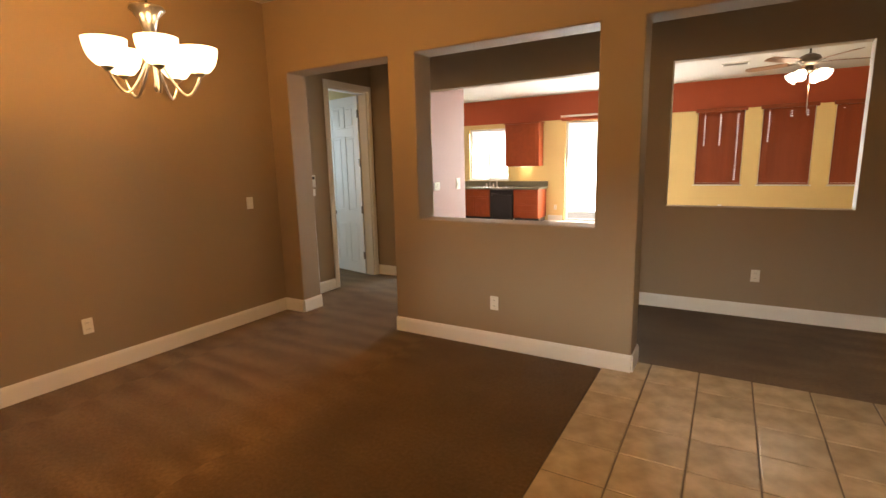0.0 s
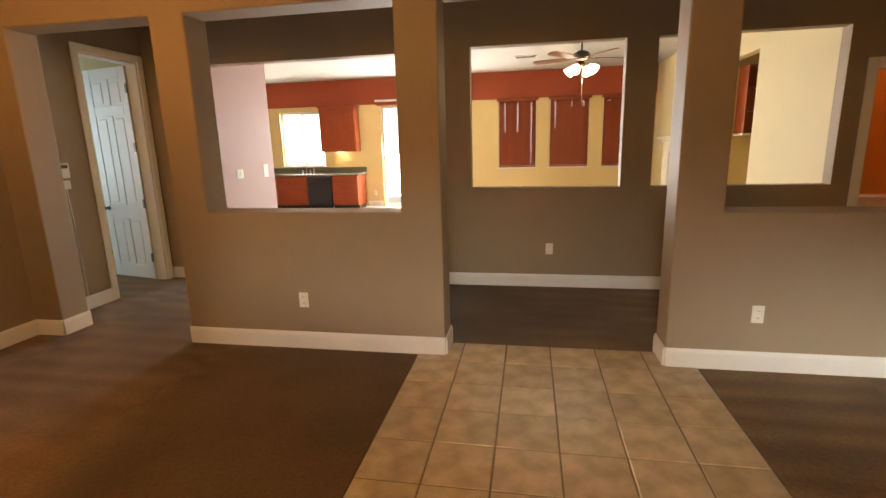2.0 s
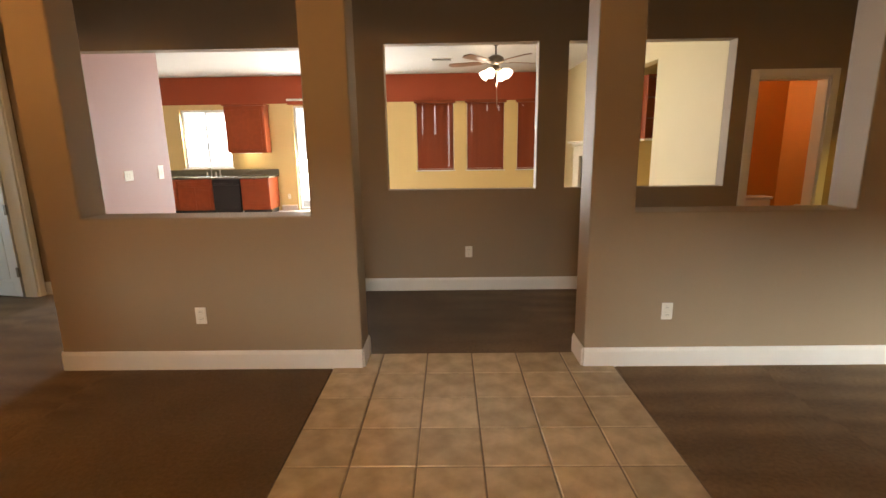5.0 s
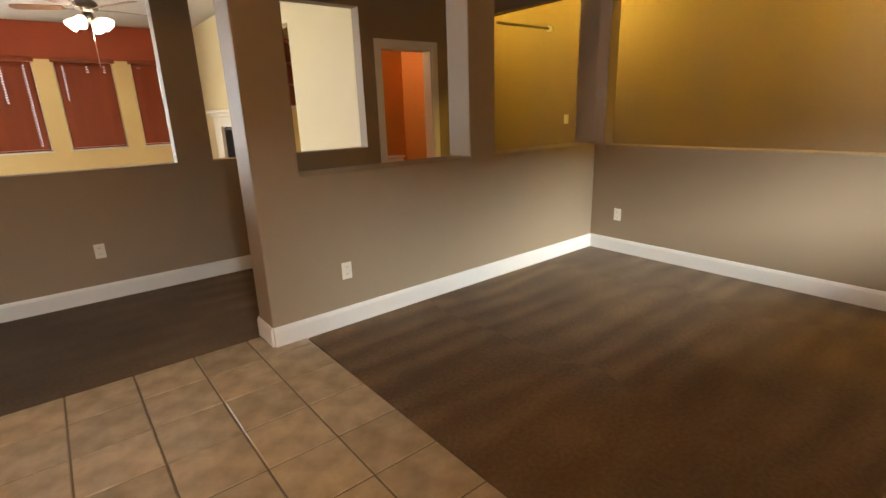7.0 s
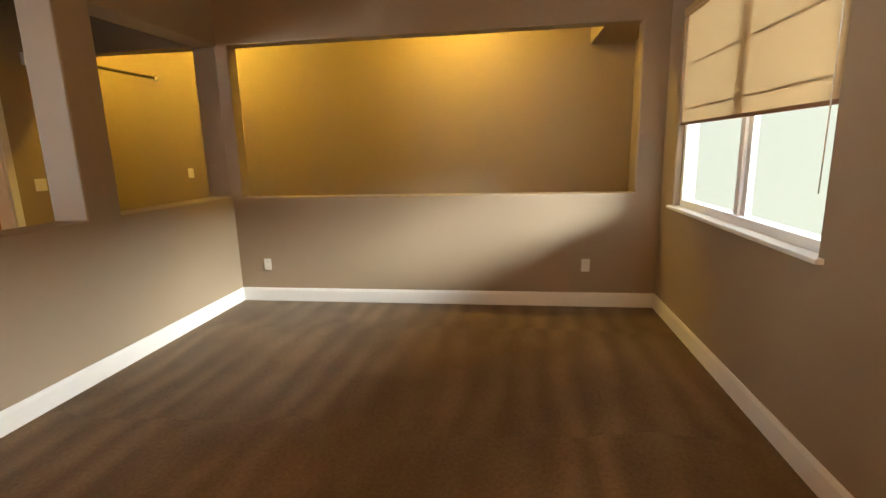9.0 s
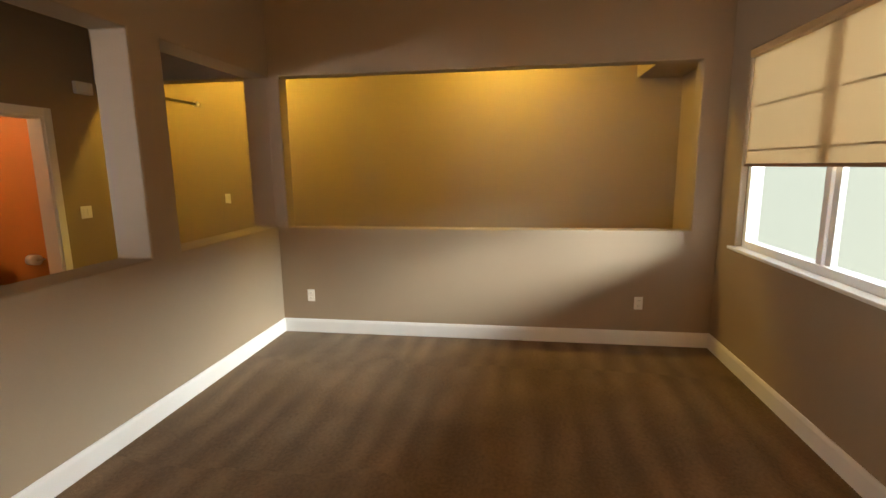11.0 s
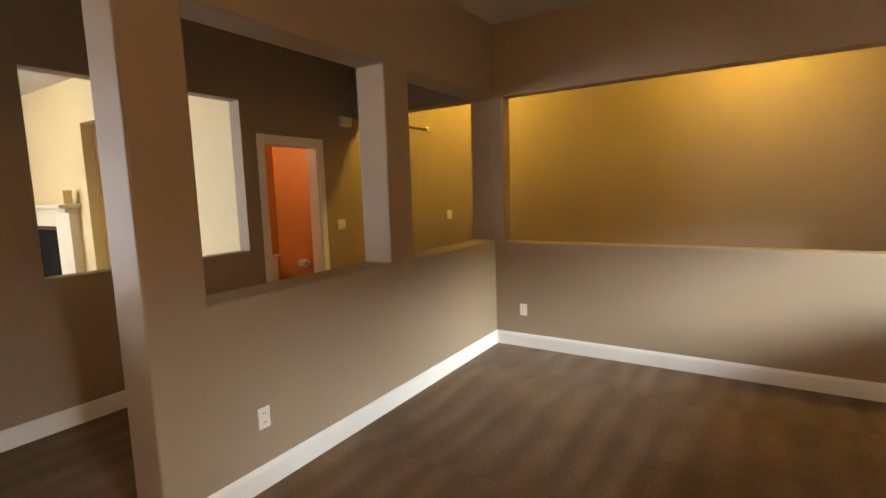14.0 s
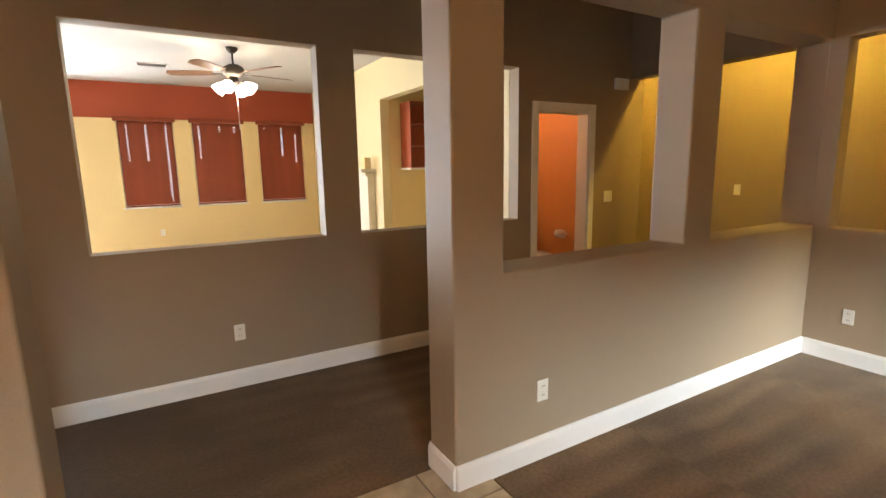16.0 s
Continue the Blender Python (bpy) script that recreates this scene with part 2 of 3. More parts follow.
def wall(name, axis, c0, c1, u0, u1, z0, z1, holes, material, label, bevel=0.012):
    """A wall from c0 to c1 in thickness, along 'x' or 'y' from u0 to u1, with rectangular holes (u0, u1, z0, z1)."""
    us = sorted({u0, u1, *[h[0] for h in holes], *[h[1] for h in holes]})
    zs = sorted({z0, z1, *[h[2] for h in holes], *[h[3] for h in holes]})
    us = [u for u in us if u0 <= u <= u1]
    zs = [z for z in zs if z0 <= z <= z1]

    def solid(i, k):
        if not (0 <= i < len(us) - 1 and 0 <= k < len(zs) - 1):
            return False
        u, z = (us[i] + us[i + 1]) / 2, (zs[k] + zs[k + 1]) / 2
        return not any(h[0] < u < h[1] and h[2] < z < h[3] for h in holes)

    bm = bmesh.new()
    found = {}

    def v(i, c, k):
        key = (i, c, k)
        if key not in found:
            p = (us[i], (c0, c1)[c], zs[k]) if axis == "x" else ((c0, c1)[c], us[i], zs[k])
            found[key] = bm.verts.new(p)
        return found[key]

    for i in range(len(us) - 1):
        for k in range(len(zs) - 1):
            if not solid(i, k):
                continue
            for c in (0, 1):
                bm.faces.new((v(i, c, k), v(i + 1, c, k), v(i + 1, c, k + 1), v(i, c, k + 1)))
            for di, dk, a, b in ((-1, 0, (i, k), (i, k + 1)), (1, 0, (i + 1, k), (i + 1, k + 1)), (0, -1, (i, k), (i + 1, k)), (0, 1, (i, k + 1), (i + 1, k + 1))):
                if not solid(i + di, k + dk):
                    bm.faces.new((v(a[0], 0, a[1]), v(b[0], 0, b[1]), v(b[0], 1, b[1]), v(a[0], 1, a[1])))
    bmesh.ops.recalc_face_normals(bm, faces=bm.faces[:])
    bmesh.ops.dissolve_limit(bm, angle_limit=0.02, verts=bm.verts[:], edges=bm.edges[:])
    ob = link(name, bm, material)
    if bevel:
        mod = ob.modifiers.new("rounded_corners", "BEVEL")
        mod.width, mod.segments, mod.limit_method, mod.angle_limit = bevel, 3, "ANGLE", radians(60)
        mod.harden_normals = False
    return tagged(ob, label, "wall", "", "structure")


# ---- plan ----
H = 3.05
XL, XR, YS, YA, YB, YK = -4.96, 3.28, -3.9, 0.25, 1.78, 8.45
SILL, HEAD = 1.03, 2.39
XY = 4.47          # yellow-lit corridor wall
XF = 1.80          # family room side wall

wall("wall_partition", "x", 0, YA, XL - 0.155, XR + 0.145, -0.01, H + 0.02,
     [(-4.70, -3.50, -1, HEAD), (-3.23, -1.76, SILL, HEAD), (-1.475, 0, -1, HEAD), (0.28, 1.65, SILL, HEAD), (1.92, XR + 0.004, SILL, HEAD)],
     M_WALL, "taupe painted partition wall with square openings")
wall("wall_half_east", "y", XR, XR + 0.15, YS - 0.03, 0.03, -0.01, H + 0.02, [(-3.69, -0.10, SILL - 0.01, HEAD)], M_WALL, "taupe half wall with a wide opening above")
wall("wall_header_corridor", "y", XR, XR + 0.15, YA - 0.03, YB + 0.03, HEAD, H + 0.02, [], M_WALL, "taupe header over the corridor entrance")
# the second, small hole is unseen and added to let daylight in
wall("wall_south", "x", YS - 0.16, YS, XL - 0.16, XY + 0.15, -0.01, H + 0.02, [(1.10, 2.96, 0.94, 2.38), (-1.12, -0.66, 1.15, 1.90)], M_WALL, "taupe outer wall with a window and an added daylight opening")
wall("wall_west", "y", XL - 0.16, XL, YS - 0.03, 0.03, -0.01, H + 0.02, [], M_WALL, "taupe dining room wall")
wall("wall_hall", "x", YB, YB + 0.14, -5.25, 3.5, -0.01, H + 0.02,
     [(-4.78, -1.80, -1, 2.37), (-1.485, -0.03, SILL, HEAD), (0.25, XF - 0.002, SILL, HEAD), (2.02, 2.70, -1, 2.04)], M_WALL, "taupe hall wall with pass-through openings")
wall("wall_hall_west", "y", -5.23, -5.09, YA - 0.03, YB + 0.03, -0.01, H + 0.02, [(0.96, 1.68, -1, 2.42)], M_WALL, "taupe hall wall with a bedroom door")
wall("wall_corridor", "y", XY, XY + 0.16, YS - 0.03, 3.43, -0.01, H + 0.02, [], M_WALL, "taupe corridor wall in warm lamp light")
wall("wall_corridor_end", "x", 3.4, 3.54, XR, XY + 0.15, -0.01, H + 0.02, [], M_WALL, "taupe corridor end wall")
wall("wall_corridor_inner", "y", 3.36, 3.5, YB + 0.142, 3.398, -0.01, H + 0.02, [], M_WALL, "taupe wall between corridor and bathroom")
wall("wall_soffit", "x", -3.89, -3.45, XR + 0.152, XY - 0.002, 2.45, H, [], M_WALL, "taupe dropped soffit at the corridor end")
# bathroom
wall("wall_bath_back", "x", 3.3, 3.398, XF + 0.15, 3.358, -0.01, H + 0.02, [], M_ORANGE, "burnt orange bathroom wall")
wall("wall_bath_right", "y", 3.33, 3.358, YB + 0.142, 3.298, -0.01, H + 0.02, [], M_ORANGE, "burnt orange bathroom side wall")
wall("wall_bath_left", "y", XF + 0.142, XF + 0.17, YB + 0.142, 3.298, -0.01, H + 0.02, [], M_ORANGE, "burnt orange bathroom side wall")
# family room and kitchen
wall("wall_family_side", "y", XF, XF + 0.14, YB + 0.142, YK - 0.002, -0.01, H + 0.02, [(3.55, 4.95, -1, 2.5)], M_CREAM, "pale cream family room wall with a recess", 0.008)
wall("wall_recess_far", "x", 4.95, 5.05, XF + 0.142, 3.3, -0.01, H + 0.02, [], M_YEL, "yellow recess side wall")
wall("wall_recess_back", "y", 3.3, 3.4, 3.55, 5.05, -0.01, H + 0.02, [], M_YEL, "yellow recess back wall")
wall("wall_recess_near", "x", 3.45, 3.548, XF + 0.142, 3.4, -0.01, H + 0.02, [], M_YEL, "yellow recess side wall")
WIN = [(-1.62, -0.76), (-0.46, 0.40), (0.70, 1.56)]
wall("wall_back", "x", YK, YK + 0.16, -9.0, XF + 0.14, 0, 2.45,
     [(-7.08, -5.95, 1.02, 2.34), (-4.46, -2.5, -1, 2.40)] + [(a, b, 0.90, 2.42) for a, b in WIN], M_YEL, "cream yellow back wall with windows", 0.006)
wall("wall_back_band", "x", YK - 0.004, YK + 0.16, -9.0, XF + 0.14, 2.452, H, [], M_RED, "brick red painted upper wall band", 0)
wall("wall_kitchen_side", "y", -4.92, -4.78, YB + 0.142, 3.8, -0.01, H + 0.02, [], M_LILAC, "pale rose kitchen wall")
wall("wall_kitchen_south", "x", 3.66, 3.8, -9.0, -4.922, -0.01, H + 0.02, [], M_LILAC, "pale rose kitchen wall")
wall("wall_kitchen_west", "y", -9.14, -9.0, YB, YK, -0.01, H + 0.02, [], M_CREAM, "cream kitchen wall")
# bedroom behind the white door
wall("wall_bedroom_west", "y", -8.14, -8.0, -1, YB, -0.01, H + 0.02, [], M_CREAM, "pale bedroom wall")
wall("wall_bedroom_south", "x", -1.14, -1.0, -8.14, -5.25, -0.01, H + 0.02, [], M_CREAM, "pale bedroom wall")
wall("wall_bedroom_north", "x", YB + 0.12, YB + 0.26, -9.14, -5.252, -0.01, H + 0.02, [], M_CREAM, "pale bedroom wall")
wall("wall_bedroom_east", "y", -5.23, -5.12, -1, -0.0, -0.01, H + 0.02, [], M_CREAM, "pale bedroom wall")

tagged(link("ceiling", bx(-9.2, XY + 0.2, YS - 0.2, YK + 0.2, H, H + 0.15), M_CEIL), "white textured ceiling", "ceiling", "", "structure")
TX0, TX1, TY1 = -1.675, 0.205, 0.215
tagged(link("floor", bx(-9.2, XY + 0.2, YS - 0.2, YK + 0.2, -0.2, -0.02), M_GROUT), "concrete slab floor", "floor", "", "structure")


def slab(name, x0, x1, y0, y1, material, label, top=0.0):
    return tagged(link(name, bx(x0, x1, y0, y1, -0.018, top), material), label, "floor", "", "structure")


CARP = "brown cut-pile carpet with vacuum streaks"
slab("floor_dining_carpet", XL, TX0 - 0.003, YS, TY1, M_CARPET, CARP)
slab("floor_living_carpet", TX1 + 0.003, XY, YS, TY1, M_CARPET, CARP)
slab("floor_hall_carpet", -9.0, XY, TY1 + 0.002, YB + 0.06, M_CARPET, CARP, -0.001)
slab("floor_bedroom_carpet", -8.0, XL - 0.17, -1, TY1, M_CARPET, CARP, -0.002)
slab("floor_kitchen_tile", -9.0, XY, YB + 0.062, YK, M_KFLOOR, "pale ceramic kitchen floor")


def baseboard(x0, y0, x1, y1, nx, ny):
    """A skirting board along a wall's foot, standing out along (nx, ny)."""
    bm = bmesh.new()
    d, n = Vector((x1 - x0, y1 - y0, 0)), Vector((nx, ny, 0))
    prof = [(0.001, -0.01), (0.016, -0.01), (0.016, 0.105), (0.012, 0.118), (0.008, 0.128), (0.001, 0.130)]
    ends = []
    for p in (Vector((x0, y0, 0)), Vector((x0, y0, 0)) + d):
        ends.append([bm.verts.new(p + n * a + Vector((0, 0, b))) for a, b in prof])
    for k in range(len(prof) - 1):
        bm.faces.new((ends[0][k], ends[0][k + 1], ends[1][k + 1], ends[1][k]))
    bm.faces.new(ends[0])
    bm.faces.new(ends[1])
    return tagged(link("baseboard", bm, M_TRIM), "white painted baseboard along the wall", "baseboard", "", "structure")


for b in [(XL, YS, XL, 0, 1, 0), (XL, 0, -4.70, 0, 0, -1), (-4.70, 0, -4.70, YA, 1, 0), (-3.50, 0, -1.475, 0, 0, -1), (-1.475, 0, -1.475, YA, 1, 0), (-3.5, 0, -3.5, YA, -1, 0),
          (0, 0, 0, YA, -1, 0), (0, 0, XR, 0, 0, -1), (XR, YS, XR, 0, -1, 0), (XR, YS, XL, YS, 0, 1), (-1.80, YB, 1.94, YB, 0, -1), (-1.80, YB, -1.80, YB + 0.14, -1, 0),
          (2.78, YB, 3.5, YB, 0, -1), (-5.09, YA, -5.09, 0.90, 1, 0), (-5.09, YB, -4.75, YB, 0, -1), (XY, YS, XY, 3.4, -1, 0), (-4.87, YK, -4.5, YK, 0, -1),
          (-5.09, YA, -4.70, YA, 0, 1), (-3.5, YA, -1.475, YA, 0, 1), (0, YA, XR, YA, 0, 1)]:
    baseboard(*b)


# ---- doors and windows of the rooms ----
def casing(name, axis, c, side, u0, u1, z1, material, label, w=0.07):
    """Door trim round an opening u0..u1 up to z1 on the face at c."""
    ob = empty(name)
    for nm, a, b, z0, zz in (("side_trim", u0 - w, u0 + 0.002, 0, z1 + w), ("side_trim", u1 - 0.002, u1 + w, 0, z1 + w), ("head_trim", u0 + 0.003, u1 - 0.003, z1 - 0.002, z1 + w)):
        c0, c1 = sorted((c + side * 0.001, c + side * 0.019))
        box = bx(a, b, c0, c1, z0, zz, 0.004) if axis == "x" else bx(c0, c1, a, b, z0, zz, 0.004)
        part(nm, box, material, ob)
    return tagged(ob, label, "door trim", "", "structure")


casing("trim_bath_door", "x", YB, -1, 2.02, 2.70, 2.04, M_TRIM, "white door casing round the bathroom doorway")
casing("trim_bedroom_door", "y", -5.09, 1, 0.96, 1.68, 2.42, M_TRIM, "white door casing round the bedroom doorway")
for nm, x0, x1, y0, y1, z0, z1 in (("side", 2.018, 2.04, YB + 0.001, YB + 0.139, 0, 2.04), ("side", 2.68, 2.702, YB + 0.001, YB + 0.139, 0, 2.04), ("head", 2.04, 2.68, YB + 0.001, YB + 0.139, 2.02, 2.042)):
    tagged(link("trim_jamb_" + nm, bx(x0, x1, y0, y1, z0, z1), M_TRIM), "white door jamb lining", "door trim", "", "structure")
for nm, y0, y1, z0, z1 in (("side", 0.958, 0.98, 0, 2.42), ("side", 1.66, 1.682, 0, 2.42), ("head", 0.98, 1.66, 2.40, 2.422)):
    tagged(link("trim_jamb_" + nm, bx(-5.229, -5.091, y0, y1, z0, z1), M_TRIM), "white door jamb lining", "door trim", "", "structure")


def panel_door(place, turn, w, h, material, label, hinges):
    """A panel door leaf; it hangs at its hinge edge at place and runs along local +x."""
    ob = empty("door_1", place, turn)
    t = 0.036
    part("leaf", bx(0.0, w, -t / 2 + 0.006, t / 2 - 0.006, 0.012, h), material, ob)
    rails = [(0.012, 0.16), (0.72, 0.88), (1.88, 1.99), (h - 0.12, h)]
    for z0, z1 in rails:
        part("rail", bx(0.10, w - 0.10, -t / 2, t / 2, z0, z1, 0.003), material, ob)
    for x0, x1 in ((0, 0.10), (w - 0.10, w)):
        part("stile", bx(x0, x1, -t / 2, t / 2, 0.012, h, 0.003), material, ob)
    for z0, z1 in ((0.16, 0.72), (0.88, 1.88), (1.99, h - 0.12)):
        part("muntin", bx(w / 2 - 0.045, w / 2 + 0.045, -t / 2, t / 2, z0 + 0.001, z1 - 0.001, 0.003), material, ob)
        for x0, x1 in ((0.125, w / 2 - 0.07), (w / 2 + 0.07, w - 0.125)):
            part("panel", bx(x0, x1, -t / 2 + 0.001, t / 2 - 0.001, z0 + 0.03, z1 - 0.03, 0.009), material, ob)
    for k in range(hinges):
        z = 0.22 + k * (h - 0.5) / (hinges - 1)
        part("hinge", bx(-0.012, 0.016, t / 2 - 0.002, t / 2 + 0.012, z, z + 0.10, 0.003), M_STEEL, ob, "dark steel hinge")
    for s in (1, -1):
        part("knob", lathe([(0.028, 0), (0.028, 0.006), (0.011, 0.01), (0.011, 0.035), (0.026, 0.045), (0.027, 0.06), (0.0, 0.07)], 14, (w - 0.065, s * t / 2, 0.84), pose(0, 0, 0, -90 * s, 0, 0)), M_STEEL, ob, "dark metal door knob")
    return tagged(ob, label, "door", "", "structure")


panel_door((-5.215, 1.655, 0), 168, 0.68, 2.39, M_DOOR, "white six-panel door standing open into the bedroom", 4)


def plate(place, nx, ny, w=0.072, h=0.115, kind="outlet"):
    """A wall plate with its centre at place, facing (nx, ny)."""
    ob = empty("wall_outlet" if kind == "outlet" else "light_switch", place, math.degrees(math.atan2(nx, -ny)))
    part("cover", bx(-w / 2, w / 2, -0.007, 0.0, -h / 2, h / 2, 0.003), M_PLATE, ob)
    if kind == "outlet":
        for z in (-0.024, 0.024):
            part("socket", bx(-0.017, 0.017, -0.009, -0.006, z - 0.014, z + 0.014, 0.003), M_PLATE, ob)
            for x in (-0.006, 0.006):
                part("slot", bx(x - 0.0012, x + 0.0012, -0.0096, -0.0085, z - 0.004, z + 0.006), M_DARK, ob, "dark slot")
    else:
        n = max(1, round(w / 0.072))
        for k in range(n):
            x = (k - (n - 1) / 2) * 0.046
            part("rocker", bx(x - 0.016, x + 0.016, -0.011, -0.006, -0.033, 0.033, 0.002), M_PLATE, ob)
    return tagged(ob, "white plastic power outlet on the wall" if kind == "outlet" else "white plastic light switch on the wall", "outlet" if kind == "outlet" else "light switch", "wall plates")


for p in [((-2.53, 0, 0.378), 0, -1), ((0.528, 0, 0.38), 0, -1), ((XR, -0.29, 0.365), -1, 0), ((XR, -3.30, 0.38), -1, 0), ((-0.69, YB, 0.40), 0, -1), ((XL, -1.85, 0.386), 1, 0), ((-4.68, YK, 0.33), 0, -1), ((-1.1, YK, 0.42), 0, -1)]:
    plate(*p)
plate((XL, -0.35, 1.164), 1, 0, kind="switch")
plate((XY, 1.25, 1.22), -1, 0, kind="switch")
plate((3.0, YB, 1.19), 0, -1, 0.118, kind="switch")
plate((-4.78, 3.55, 1.16), 1, 0, 0.118, 0.18, kind="switch")
plate((-4.78, 2.88, 1.15), 1, 0, 0.16, 0.12, kind="switch")

chime = empty("door_chime", (3.12, YB, 2.33))
part("cover", bx(-0.09, 0.09, -0.045, 0, -0.055, 0.055, 0.008), M_PLATE, chime)
part("grille", bx(-0.06, 0.06, -0.048, -0.044, -0.03, 0.03, 0.001), M_TRIM, chime)
tagged(chime, "white plastic door chime box on the hall wall", "door chime")

keypad = empty("alarm_keypad", (-5.09, 0.60, 1.33), 90)
part("body", bx(-0.05, 0.05, -0.028, 0, -0.07, 0.07, 0.006), M_PLATE, keypad)
part("screen", bx(-0.032, 0.032, -0.031, -0.027, 0.02, 0.05, 0.001), M_DARK, keypad, "dark display")
part("key_cover", bx(-0.038, 0.038, -0.034, -0.027, -0.055, 0.01, 0.002), M_TRIM, keypad)
tagged(keypad, "white alarm keypad mounted on the hall wall", "keypad")
intercom = empty("phone_jack_box", (-5.09, 0.60, 1.20), 90)
part("body", bx(-0.04, 0.04, -0.025, 0, -0.04, 0.04, 0.005), M_PLATE, intercom)
part("cable", tube([(0, -0.012, -0.03), (0.01, -0.012, -0.3), (0.02, -0.01, -0.7), (0.02, -0.008, -1.06)], 0.005), M_PLATE, intercom, "white cable")
tagged(intercom, "white wall box with a cable hanging down", "wall box")

rod = empty("curtain_rod", (XY, 1.55, 2.34))
part("pole", tube([(-0.965, 0, 0), (-0.02, 0, 0)], 0.016, 12), M_BRONZE, rod)
part("end_socket", lathe([(0, 0), (0.036, 0.002), (0.038, 0.03), (0.024, 0.04), (0, 0.04)], 16, (0, 0, 0), pose(0, 0, 0, 0, -90, 0)), M_PLATE, rod, "white round end socket")
tagged(rod, "dark rod across the corridor with a white end", "rod")

# ---- front window ----
w1 = empty("window_1", (0, YS, 0))
X0, X1, Z0, Z1 = 1.10, 2.96, 0.94, 2.38
for nm, a, b, c, d in (("frame_side", X0 + 0.001, X0 + 0.05, Z0 + 0.001, Z1 - 0.001), ("frame_side", X1 - 0.05, X1 - 0.001, Z0 + 0.001, Z1 - 0.001), ("frame_bottom", X0 + 0.051, X1 - 0.051, Z0 + 0.001, Z0 + 0.055), ("frame_top", X0 + 0.051, X1 - 0.051, Z1 - 0.05, Z1 - 0.001)):
    part(nm, bx(a, b, -0.14, -0.05, c, d, 0.004), M_FRAME, w1)
part("meeting_stile", bx(1.99, 2.045, -0.125, -0.06, Z0 + 0.056, Z1 - 0.051, 0.004), M_FRAME, w1)
part("sash_stile", bx(1.93, 1.985, -0.11, -0.075, Z0 + 0.056, Z1 - 0.051, 0.004), M_FRAME, w1)
for a, b in ((X0 + 0.052, 1.929), (2.046, X1 - 0.052)):
    part("pane", bx(a, b, -0.096, -0.092, Z0 + 0.056, Z1 - 0.052), M_GLASS, w1).visible_shadow = False
part("sill", bx(X0 - 0.05, X1 + 0.05, -0.049, 0.035, Z0 - 0.020, Z0 + 0.004, 0.005), M_TRIM, w1)
tagged(w1, "white vinyl sliding window with a wooden sill", "window", "", "structure")

shade = empty("roller_shade", (0, YS, 0))
part("headrail", bx(X0 + 0.004, X1 - 0.004, -0.045, 0.012, 2.32, 2.376, 0.01), M_FABRIC, shade)
sh = bmesh.new()
cols, rows = 24, 10
grid = [[sh.verts.new((X0 + 0.012 + (X1 - X0 - 0.024) * i / cols, -0.02 + 0.003 * math.sin(i * 0.7) * (1 - j / rows), 1.57 + (2.33 - 1.57) * j / rows)) for i in range(cols + 1)] for j in range(rows + 1)]
for j in range(rows):
    for i in range(cols):
        sh.faces.new((grid[j][i], grid[j][i + 1], grid[j + 1][i + 1], grid[j + 1][i])).smooth = True
cloth = part("fabric", sh, M_FABRIC, shade)
part("bottom_bar", bx(X0 + 0.012, X1 - 0.012, -0.03, -0.012, 1.55, 1.572, 0.004), M_BLADE, shade, "dark wooden bottom bar")
for z in (1.66, 1.97):
    part("fold_rib", bx(X0 + 0.013, X1 - 0.013, -0.034, -0.025, z, z + 0.012), M_BLADE, shade)
part("cord", tube([(X0 + 0.03, 0.004, 2.3), (X0 + 0.03, 0.006, 1.5), (X0 + 0.035, 0.006, 1.2)], 0.003, 6), M_PLATE, shade, "thin pull cord")
tagged(shade, "tan fabric window shade drawn halfway down", "window shade")

# unseen, added in place of front door glass to light partition and hall
entry = empty("window_6", (0, YS, 0))
for nm, a, b, c, d in (("frame_side", -1.119, -1.08, 1.151, 1.899), ("frame_side", -0.70, -0.661, 1.151, 1.899), ("frame_bottom", -1.079, -0.701, 1.151, 1.19), ("frame_top", -1.079, -0.701, 1.86, 1.899)):
    part(nm, bx(a, b, -0.12, -0.06, c, d, 0.004), M_FRAME, entry)
part("pane", bx(-1.079, -0.701, -0.092, -0.088, 1.191, 1.859), M_GLASS, entry).visible_shadow = False
tagged(entry, "small unseen white framed window added to let daylight in", "window", "", "structure")

# outside
tagged(link("ground", bx(-60, 60, -60, 60, -0.4, -0.21), M_GROUND), "dry pale ground outside", "ground", "", "structure")
tagged(link("facade_south", bx(3.75, 60, -6.6, -6.5, -0.2, 6), M_OUT_S), "pale green neighbouring house wall, its daylight put in as glow", "facade", "", "structure")
# pale slab added so the ground beyond the sliding door looks bright
tagged(link("pavement", bx(-14, 7, YK + 0.165, 12.9, -0.2, -0.03), mat("pale_added_slab", (0.66, 0.63, 0.58), 0.8, 0.08, 3, 0.2, 40)), "pale slab added to brighten the ground outdoors", "pavement", "", "structure")
tagged(link("backdrop_north", bx(-16, 9, 13.0, 13.1, -0.2, 6), M_OUT), "glowing panel standing in for bright daylight outdoors", "backdrop", "", "structure")

# ---- kitchen ----
YC = YK - 0.64


def shaker(parent, x0, x1, z0, z1, yf, name="door"):
    """A framed cabinet front standing proud of yf."""
    d = part(name, bx(x0, x1, yf - 0.018, yf - 0.001, z0, z1, 0.003), M_CHERRY, parent)
    m = min(0.055, (z1 - z0) * 0.28)
    part("raised_panel", bx(x0 + m, x1 - m, yf - 0.026, yf - 0.019, z0 + m, z1 - m, 0.006), M_CHERRY, d)
    return d


